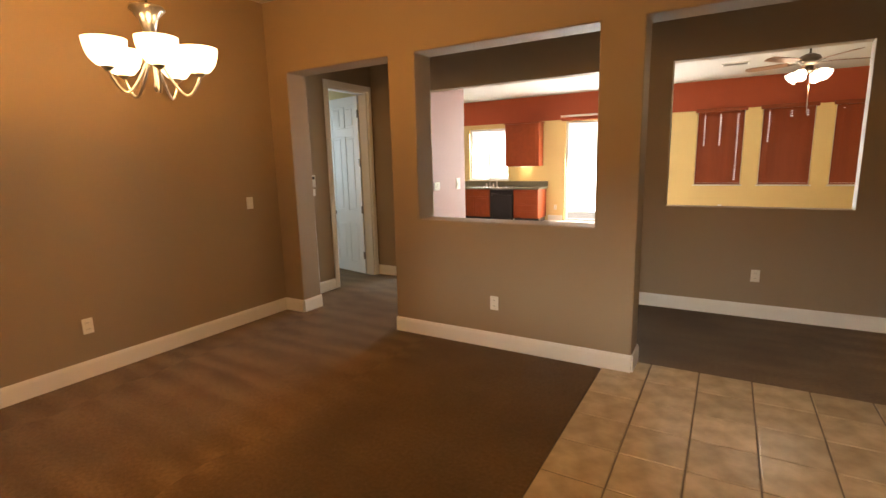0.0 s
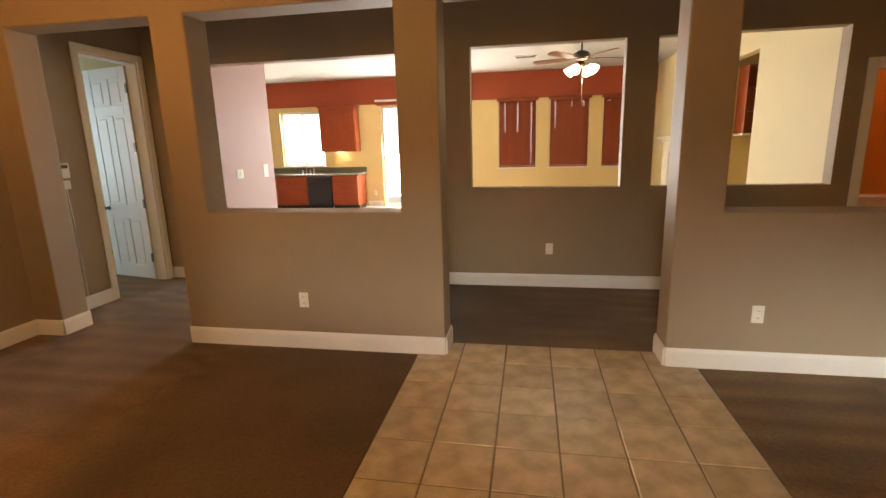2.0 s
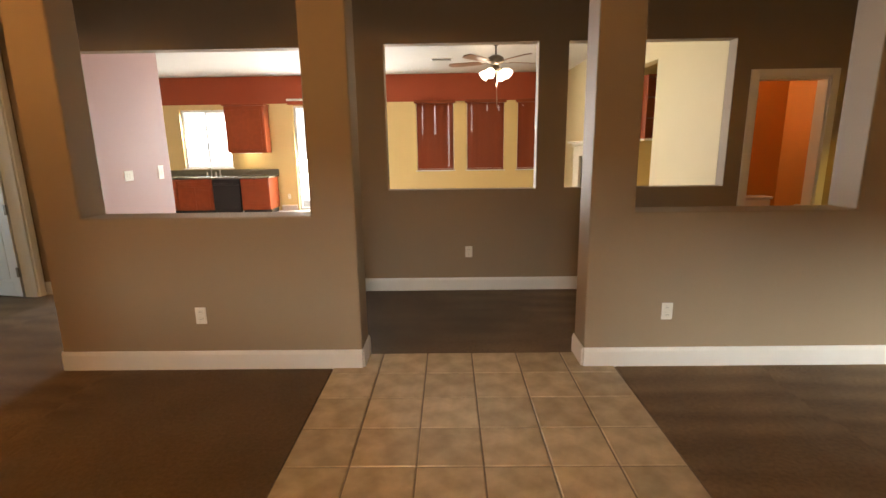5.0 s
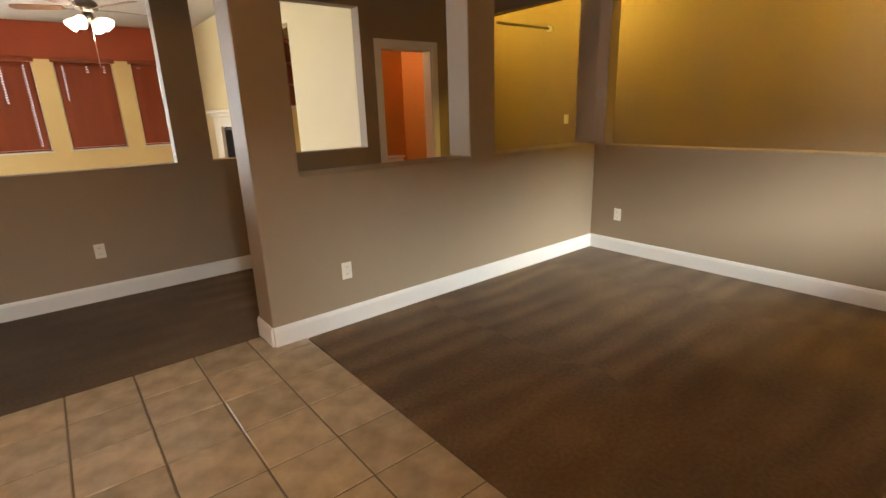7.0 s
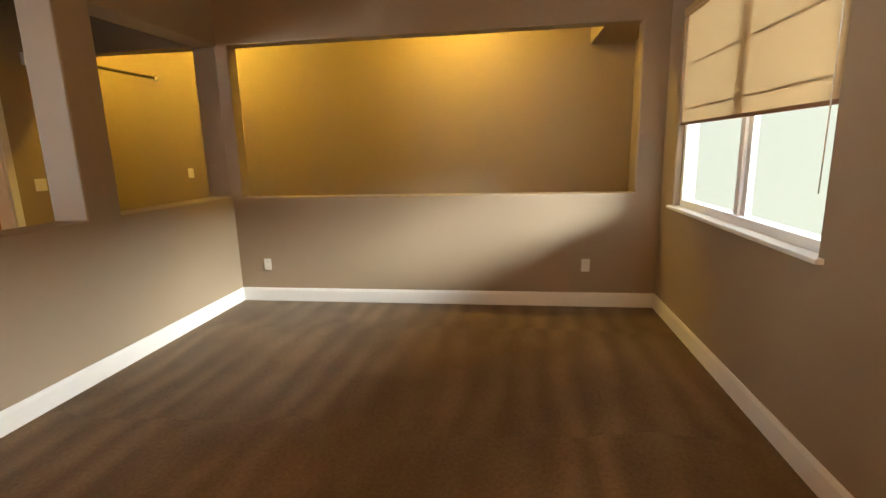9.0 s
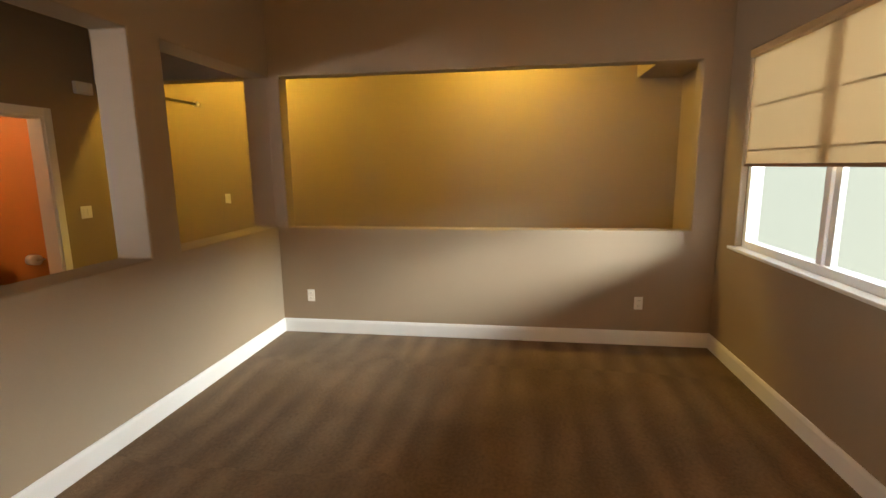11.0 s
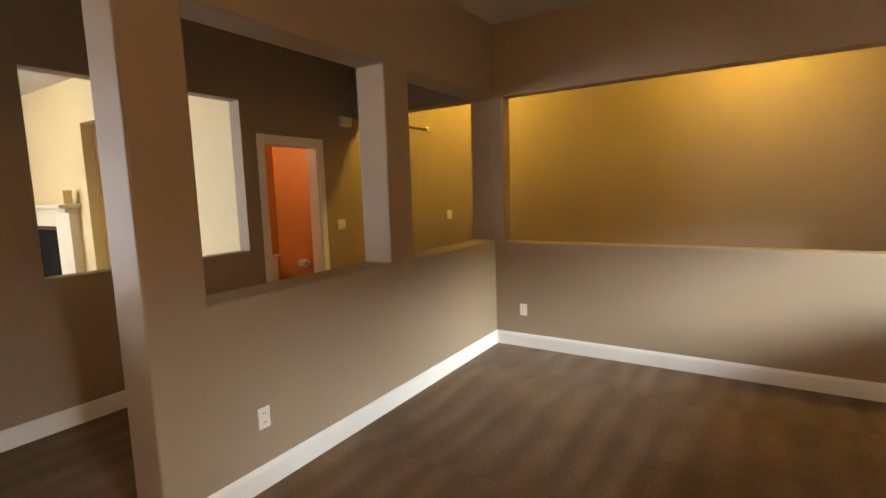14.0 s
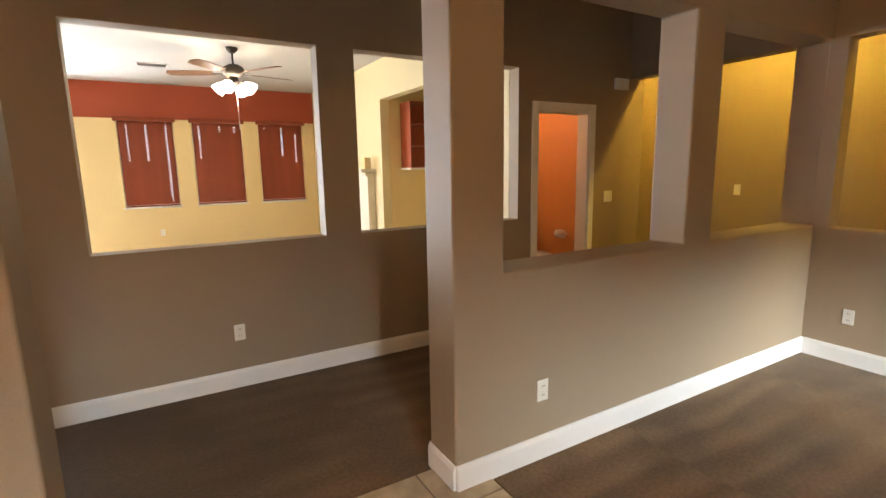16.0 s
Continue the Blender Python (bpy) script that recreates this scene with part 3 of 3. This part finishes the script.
def base_unit(x0, x1, drawers):
    ob = empty("base_cabinet", (0, 0, 0))
    part("body", bx(x0, x1, YC + 0.02, YK - 0.002, 0.10, 0.80, 0.002), M_CHERRY, ob)
    part("toe_kick", bx(x0, x1, YC + 0.09, YK - 0.1, 0, 0.099), M_BLACK, ob)
    if drawers:
        zs = [0.12, 0.30, 0.46, 0.62, 0.78]
        for a, b in zip(zs, zs[1:]):
            shaker(ob, x0 + 0.02, x1 - 0.02, a + 0.005, b - 0.005, YC + 0.02, "drawer_front")
    else:
        shaker(ob, x0 + 0.02, x1 - 0.02, 0.64, 0.78, YC + 0.02, "drawer_front")
        mid = (x0 + x1) / 2
        shaker(ob, x0 + 0.02, mid - 0.004, 0.12, 0.62, YC + 0.02)
        shaker(ob, mid + 0.004, x1 - 0.02, 0.12, 0.62, YC + 0.02)
    return tagged(ob, "cherry wood base cabinet under the granite counter", "cabinet", "kitchen base cabinets")


base_unit(-7.78, -7.00, False)
base_unit(-6.99, -6.20, False)
base_unit(-5.56, -4.92, True)
dw = empty("dishwasher", (0, 0, 0))
part("body", bx(-6.19, -5.57, YC + 0.03, YK - 0.05, 0.08, 0.795), M_BLACK, dw)
part("door", bx(-6.185, -5.575, YC - 0.005, YC + 0.029, 0.10, 0.66, 0.006), M_BLACK, dw)
part("control_panel", bx(-6.185, -5.575, YC - 0.012, YC + 0.029, 0.665, 0.79, 0.006), M_BLACK, dw)
part("handle", tube([(-6.13, YC - 0.04, 0.70), (-5.63, YC - 0.04, 0.70)], 0.010), M_BLACK, dw)
part("foot", bx(-6.16, -5.60, YC + 0.08, YC + 0.12, 0, 0.079), M_BLACK, dw)
tagged(dw, "black built-in dishwasher under the counter", "dishwasher")
ct = empty("countertop", (0, 0, 0))
part("slab", bx(-7.8, -4.88, YC - 0.02, YK - 0.001, 0.802, 0.845, 0.008), M_COUNTER, ct)
part("backsplash", bx(-7.8, -4.88, YK - 0.022, YK - 0.001, 0.846, 0.98, 0.003), M_COUNTER, ct)
tagged(ct, "green-grey granite countertop with backsplash", "countertop")
faucet = empty("kitchen_faucet", (-6.42, YK - 0.13, 0.845))
part("spout", tube([(0, 0, 0), (0, 0, 0.14), (0, -0.03, 0.19), (0, -0.10, 0.20), (0, -0.14, 0.16)], 0.013), M_NICKEL, faucet)
for x in (-0.10, 0.10):
    part("handle", lathe([(0.025, 0), (0.022, 0.03), (0.012, 0.05), (0.02, 0.075), (0, 0.085)], 12, (x, 0, 0)), M_NICKEL, faucet)
part("sprayer", lathe([(0.02, 0), (0.016, 0.03), (0.014, 0.1), (0.02, 0.13), (0, 0.14)], 12, (0.2, 0, 0)), M_NICKEL, faucet)
tagged(faucet, "chrome kitchen faucet behind the sink", "faucet")
uc = empty("wall_cabinet", (0, 0, 0))
part("body", bx(-5.90, -5.01, YK - 0.32, YK - 0.006, 1.36, 2.39, 0.002), M_CHERRY, uc)
shaker(uc, -5.88, -5.03, 1.38, 2.36, YK - 0.32)
part("cornice", bx(-5.93, -4.98, YK - 0.36, YK - 0.007, 2.391, 2.43, 0.008), M_CHERRY, uc)
part("light_strip", bx(-5.7, -5.2, YK - 0.2, YK - 0.12, 1.342, 1.359), M_PLATE, uc)
tagged(uc, "cherry wood wall cabinet beside the kitchen window", "cabinet")


def plain_window(name, x0, x1, z0, z1, label, mullions=1, floor_door=False):
    ob = empty(name, (0, YK, 0))
    f = 0.05
    for nm, a, b, c, d in (("frame_side", x0 + 0.001, x0 + f, z0, z1), ("frame_side", x1 - f, x1 - 0.001, z0, z1), ("frame_bottom", x0 + f + 0.001, x1 - f - 0.001, z0 + 0.001, z0 + f), ("frame_top", x0 + f + 0.001, x1 - f - 0.001, z1 - f, z1 - 0.001)):
        part(nm, bx(a, b, 0.07, 0.13, c + 0.0015, d - 0.0015, 0.004), M_FRAME, ob)
    n = mullions + 1
    for k in range(1, n):
        x = x0 + (x1 - x0) * k / n
        part("mullion", bx(x - 0.03, x + 0.03, 0.075, 0.125, z0 + f + 0.001, z1 - f - 0.001, 0.004), M_FRAME, ob)
    for k in range(n):
        a, b = x0 + (x1 - x0) * k / n, x0 + (x1 - x0) * (k + 1) / n
        part("pane", bx(a + 0.051, b - 0.051, 0.098, 0.102, z0 + f + 0.001, z1 - f - 0.001), M_GLASS, ob).visible_shadow = False
    if not floor_door:
        part("sill", bx(x0 - 0.03, x1 + 0.03, -0.03, 0.069, z0 - 0.024, z0 + 0.001, 0.005), M_TRIM, ob)
    return tagged(ob, label, "sliding door" if floor_door else "window", "", "structure")


plain_window("window_2", -7.08, -5.95, 1.02, 2.34, "white vinyl kitchen window full of bright daylight")
plain_window("door_2", -4.46, -2.5, 0.0, 2.40, "white sliding glass door full of bright daylight", 1, True)
kb = empty("window_blind", (0, YK, 0))
part("headrail", bx(-6.50, -5.97, 0.02, 0.06, 2.27, 2.32, 0.005), M_FRAME, kb)
louvre = bpy.data.meshes.new("slat")
bm = bx(-6.49, -5.98, -0.013, 0.013, -0.001, 0.001)
bmesh.ops.rotate(bm, verts=bm.verts[:], cent=(0, 0, 0), matrix=Matrix.Rotation(radians(38), 3, "X"))
bm.to_mesh(louvre)
bm.free()
louvre.materials.append(M_FRAME)
for k in range(34):
    slat = new("slat", louvre)
    slat.parent, slat.location = kb, (0, 0.04, 2.25 - k * 0.034)
for x in (-6.40, -6.08):
    part("ladder_cord", bx(x - 0.002, x + 0.002, 0.026, 0.029, 1.09, 2.27), M_PLATE, kb)
part("bottom_rail", bx(-6.49, -5.98, 0.028, 0.052, 1.075, 1.095, 0.003), M_FRAME, kb)
tagged(kb, "white slatted mini blind lowered over half the kitchen window", "window blind")
val = empty("valance_rail", (0, YK, 0))
part("rail", bx(-4.56, -2.4, -0.10, -0.006, 2.50, 2.545, 0.008), M_TRIM, val)
part("fascia", bx(-4.54, -2.42, -0.09, -0.006, 2.42, 2.498, 0.004), M_RED, val)
tagged(val, "white blind rail above the sliding door", "rail")


# ---- family room windows with wooden blinds ----
def blind(x0, x1, z0, z1, holes, low):
    ob = empty("window_blind", (0, YK, 0))
    part("headrail", bx(x0 - 0.04, x1 + 0.04, -0.075, -0.006, z1 - 0.02, z1 + 0.055, 0.006), M_BLIND, ob, "red-brown wooden valance")
    pitch = 0.043
    n = int((z1 - z0 - 0.06) / pitch) + 1
    meshes = {}
    for k in range(n):
        z = z1 - 0.04 - k * pitch
        frac = k / n
        gaps = tuple(h for h, deep in zip(holes, low) if deep[0] < frac < deep[1])
        if gaps not in meshes:
            bm = bmesh.new()
            ends = [x0 + 0.012] + [v for g in gaps for v in (x0 + (x1 - x0) * g - 0.017, x0 + (x1 - x0) * g + 0.017)] + [x1 - 0.012]
            for a, b in zip(ends[::2], ends[1::2]):
                bx(a, b, -0.0015, 0.0015, -0.024, 0.024, 0, bm)
            # thin neck joining the pieces along the slat's top edge
            bx(x0 + 0.012, x1 - 0.012, -0.001, 0.001, 0.002, 0.0235, 0, bm)
            bx(x0 + 0.012, x1 - 0.012, -0.001, 0.001, -0.0235, -0.008, 0, bm)
            bmesh.ops.rotate(bm, verts=bm.verts[:], cent=(0, 0, 0), matrix=Matrix.Rotation(radians(-14), 3, "X"))
            me = bpy.data.meshes.new("slat")
            bm.to_mesh(me)
            bm.free()
            me.materials.append(M_BLIND)
            meshes[gaps] = me
        s = new("slat", meshes[gaps])
        s.parent, s.location = ob, (0, 0.035, z)
    part("bottom_rail", bx(x0 + 0.01, x1 - 0.01, 0.02, 0.05, z0 + 0.006, z0 + 0.03, 0.004), M_BLIND, ob)
    for g in (0.15, 0.85):
        x = x0 + (x1 - x0) * g
        part("ladder_cord", bx(x - 0.004, x + 0.004, 0.012, 0.015, z0 + 0.03, z1 - 0.03), M_BLIND, ob)
    return tagged(ob, "red-brown wooden slat blind lowered and closed", "window blind", "family room blinds")


for k, (a, b) in enumerate(WIN):
    plain_window("window_%d" % (k + 3), a, b, 0.90, 2.42, "white window behind a closed wooden blind", 0)
    blind(a, b, 0.90, 2.42, [(0.16, 0.5, 0.86), (0.14, 0.55, 0.85), (0.15, 0.52, 0.84)][k],
          [((0, 0.45), (0, 0.45), (0, 0.97)), ((0, 0.42), (0, 0.1), (0, 0.1)), ((0, 0.05), (0, 0.4), (0.1, 0.5))][k])

# ---- family room ceiling fan ----
fan = empty("ceiling_fan", (-0.12, 5.1, H), 14)
part("canopy", lathe([(0, 0), (0.075, -0.002), (0.07, -0.03), (0.03, -0.07), (0, -0.07)], 20), M_BRONZE, fan)
part("downrod", tube([(0, 0, -0.06), (0, 0, -0.22)], 0.013), M_BRONZE, fan)
part("motor", lathe([(0, -0.20), (0.06, -0.205), (0.12, -0.24), (0.135, -0.28), (0.12, -0.33), (0.07, -0.36), (0, -0.36)], 24), M_BRONZE, fan)
for k in range(5):
    a = k * 72
    rot = pose(0, 0, -0.31, 0, 0, a) @ pose(0, 0, 0, 12, 0, 0)
    bm = bmesh.new()
    outline = [(0.20, -0.05), (0.30, -0.062), (0.55, -0.07), (0.64, -0.06), (0.67, 0.0), (0.64, 0.06), (0.55, 0.07), (0.30, 0.062), (0.20, 0.05)]
    top = [bm.verts.new((x, y, 0.004)) for x, y in outline]
    bot = [bm.verts.new((x, y, -0.004)) for x, y in outline]
    bm.faces.new(top)
    bm.faces.new(bot[::-1])
    for i in range(len(outline)):
        j = (i + 1) % len(outline)
        bm.faces.new((top[i], bot[i], bot[j], top[j]))
    bmesh.ops.transform(bm, matrix=rot, verts=bm.verts[:])
    bmesh.ops.scale(bm, vec=(1.2, 1.2, 1), verts=bm.verts[:])
    blade = part("blade", bm, M_BLADE, fan, "walnut brown fan blade")
    ir = bx(0.10, 0.26, -0.018, 0.018, -0.012, -0.005, 0.003)
    bmesh.ops.transform(ir, matrix=rot, verts=ir.verts[:])
    part("blade_iron", ir, M_BRONZE, blade)
part("light_fitter", lathe([(0, -0.36), (0.05, -0.362), (0.055, -0.42), (0.03, -0.45), (0, -0.45)], 16), M_BRONZE, fan)
for k in range(4):
    a = 45 + k * 90
    m = pose(0, 0, -0.43, 0, 0, a) @ pose(0.115, 0, 0.01, 0, -50, 0) @ Matrix.Scale(1.2, 4)
    arm = part("lamp_arm", tube([m @ Vector((-0.075, 0, 0.03)), m @ Vector((0, 0, 0.01)), m @ Vector((0, 0, -0.03))], 0.011), M_BRONZE, fan)
    part("lamp_shade", lathe([(0.022, -0.02), (0.03, -0.035), (0.055, -0.07), (0.062, -0.10), (0.07, -0.125), (0.064, -0.124), (0.056, -0.10), (0.048, -0.07), (0.02, -0.03)], 18, (0, 0, 0), m), M_FANSH, fan, "frosted glass shade lit from within")
part("pull_chain", tube([(0.02, 0, -0.45), (0.02, 0, -0.72), (0.021, 0, -1.0)], 0.003, 6), M_NICKEL, fan)
tagged(fan, "dark bronze ceiling fan with four lit glass shades", "ceiling fan")
vent = empty("ceiling_vent", (-1.0, 6.6, H))
part("frame", bx(-0.2, 0.2, -0.10, 0.10, -0.012, -0.001, 0.003), M_TRIM, vent)
for k in range(6):
    part("slat", bx(-0.18, 0.18, -0.08 + k * 0.03, -0.062 + k * 0.03, -0.018, -0.013), M_STEEL, vent)
tagged(vent, "grey slatted air vent in the ceiling", "vent")

# ---- fireplace and recess cabinet ----
fp = empty("fireplace", (XF, 6.2, 0))
for y0, y1, z0, z1 in ((-0.95, -0.52, 0, 1.40), (0.52, 0.95, 0, 1.40), (-0.519, 0.519, 1.22, 1.40), (-0.519, 0.519, 0, 0.40)):
    part("surround", bx(-0.12, -0.002, y0, y1, z0, z1, 0.006), M_STONE, fp)
part("firebox", bx(-0.05, -0.004, -0.515, 0.515, 0.405, 1.215), M_SOOT, fp, "black firebox")
for y0, y1, z0, z1 in ((-0.515, -0.48, 0.42, 1.2), (0.48, 0.515, 0.42, 1.2), (-0.479, 0.479, 1.165, 1.2)):
    part("firebox_trim", bx(-0.07, -0.051, y0, y1, z0, z1, 0.003), M_BRONZE, fp)
part("mantel_moulding", bx(-0.16, -0.002, -0.97, 0.97, 1.401, 1.46, 0.01), M_STONE, fp)
part("mantel_shelf", bx(-0.24, -0.002, -1.02, 1.02, 1.461, 1.51, 0.008), M_STONE, fp)
tagged(fp, "pale stone fireplace with mantel and black firebox", "fireplace")
box = empty("mantel_box", (XF - 0.12, 5.27, 1.511))
part("body", bx(-0.05, 0.05, -0.06, 0.06, 0, 0.16, 0.008), M_YEL, box)
part("lid", bx(-0.054, 0.054, -0.064, 0.064, 0.161, 0.175, 0.004), M_YEL, box)
tagged(box, "small yellow block standing on the mantel shelf", "ornament")

rc = empty("open_wall_cabinet", (0, 0, 0))
x0, x1, y0, y1, z0, z1 = 2.12, 3.10, 4.62, 4.948, 1.52, 2.46
part("back", bx(x0, x1, y1 - 0.015, y1, z0, z1), M_CHERRY, rc)
for a, b in ((x0, x0 + 0.02), (x1 - 0.02, x1)):
    part("side", bx(a, b, y0, y1 - 0.016, z0, z1, 0.002), M_CHERRY, rc)
for z in (z0, z0 + 0.31, z0 + 0.62, z1 - 0.02):
    part("shelf", bx(x0 + 0.021, x1 - 0.021, y0 + 0.01, y1 - 0.016, z, z + 0.02, 0.002), M_CHERRY, rc)
part("ledge", bx(x0 - 0.02, x1 + 0.01, y0 - 0.03, y1 - 0.001, z0 - 0.03, z0 - 0.001, 0.004), M_TRIM, rc, "pale ledge")
tagged(rc, "empty cherry wood open cabinet in the recess", "cabinet")

# ---- bathroom ----
wc = empty("toilet", (2.95, 3.0, 0), 0)
part("tank", bx(-0.21, 0.21, 0.10, 0.28, 0.38, 0.74, 0.02), M_CERAM, wc)
part("tank_lid", bx(-0.225, 0.225, 0.085, 0.29, 0.742, 0.775, 0.01), M_CERAM, wc)
part("bowl", lathe([(0.10, 0), (0.12, 0.02), (0.10, 0.12), (0.14, 0.26), (0.185, 0.38), (0.185, 0.395), (0.14, 0.39), (0.06, 0.25), (0, 0.22)], 22, (0, -0.16, 0), Matrix.Diagonal((1, 1.25, 1, 1))), M_CERAM, wc)
part("seat_lid", lathe([(0, 0.432), (0.17, 0.43), (0.19, 0.42), (0.19, 0.398), (0, 0.397)], 22, (0, -0.16, 0), Matrix.Diagonal((1, 1.25, 1, 1))), M_CERAM, wc)
part("foot", bx(-0.11, 0.11, -0.1, 0.22, 0, 0.379, 0.02), M_CERAM, wc)
tagged(wc, "white ceramic toilet with the lid closed", "toilet")
tp = empty("paper_holder", (3.33, 2.75, 0.66))
part("bracket", tube([(0, -0.07, 0.0), (-0.06, -0.07, 0), (-0.06, 0.07, 0), (0, 0.07, 0)], 0.007), M_NICKEL, tp)
part("paper_roll", lathe([(0.02, -0.05), (0.055, -0.05), (0.055, 0.05), (0.02, 0.05)], 18, (-0.06, 0, 0), pose(0, 0, 0, 90, 0, 0)), M_CERAM, tp, "white toilet paper roll")
tagged(tp, "white paper roll on a wall holder", "paper holder")

# ---- chandelier ----
ch = empty("chandelier", (-3.70, -1.855, 0.03), -24)
ch.scale = (0.9, 0.9, 1.0)
part("ceiling_canopy", lathe([(0, H - 0.031), (0.07, H - 0.032), (0.06, H - 0.06), (0.015, H - 0.08), (0, H - 0.08)], 20), M_NICKEL, ch)
part("stem", tube([(0, 0, H - 0.07), (0, 0, 2.26)], 0.005), M_BRONZE, ch)
part("hub_cup", lathe([(0.01, 2.335), (0.088, 2.33), (0.098, 2.316), (0.055, 2.275), (0.038, 2.22), (0.034, 2.17), (0.048, 2.15), (0.046, 2.138), (0.014, 2.12), (0.007, 2.06), (0.007, 1.95), (0.014, 1.93), (0.016, 1.91), (0.008, 1.895), (0, 1.89)], 20), M_NICKEL, ch)
for k in range(5):
    a = radians(k * 72)
    c, s = math.cos(a), math.sin(a)
    pts = []
    for i in range(15):
        u = i / 14
        r = 0.012 + 0.238 * u
        z = 2.10 - 0.24 * math.sin(min(1, u * 1.25) * math.pi / 2) + 0.125 * max(0, (u - 0.55) / 0.45) ** 2
        pts.append((r * c, r * s, z))
    part("arm", tube(pts, 0.0075), M_NICKEL, ch)
    p = (0.25 * c, 0.25 * s, 1.985)
    cup = part("socket_cup", lathe([(0.008, -0.01), (0.03, 0.006), (0.034, 0.016), (0.0, 0.018)], 16, p), M_NICKEL, ch)
    part("shade", lathe([(0.030, 0.012), (0.058, 0.022), (0.088, 0.055), (0.105, 0.10), (0.111, 0.145), (0.106, 0.145), (0.099, 0.10), (0.081, 0.058), (0.045, 0.028), (0.02, 0.02)], 22, p), M_SHADE, ch, "frosted glass bowl shade lit from within")
tagged(ch, "brushed nickel chandelier with five lit glass bowls", "chandelier")

# ---- tile walkway, piece by piece ----
way = tagged(empty("floor_tile_path", (0, 0, 0)), "beige ceramic tile walkway between carpets", "floor", "", "structure")
part("grout_bed", bx(TX0, TX1, YS + 0.001, TY1, -0.018, -0.004), M_GROUT, way)
PT = (TX1 - TX0) / 6
tiles = []
for k in range(4):
    bm = bx(-PT / 2 + 0.004, PT / 2 - 0.004, -PT / 2 + 0.004, PT / 2 - 0.004, -0.0035, 0.002 + 0.0004 * k, 0)
    top = [e for e in bm.edges if all(v.co.z > 0 for v in e.verts)]
    bmesh.ops.bevel(bm, geom=top, offset=0.004, segments=1, affect="EDGES")
    me = bpy.data.meshes.new("tile")
    bmesh.ops.recalc_face_normals(bm, faces=bm.faces[:])
    bm.to_mesh(me)
    bm.free()
    me.materials.append(M_TILE)
    tiles.append(me)
j = 0
while TY1 - (j + 1) * PT > YS:
    for i in range(6):
        t = new("tile", random.choice(tiles))
        t.parent = way
        t.location = (TX0 + (i + 0.5) * PT, TY1 - (j + 0.5) * PT, 0)
        t.rotation_euler = (random.uniform(-0.002, 0.002), random.uniform(-0.002, 0.002), random.choice((0, 1, 2, 3)) * math.pi / 2)
    j += 1
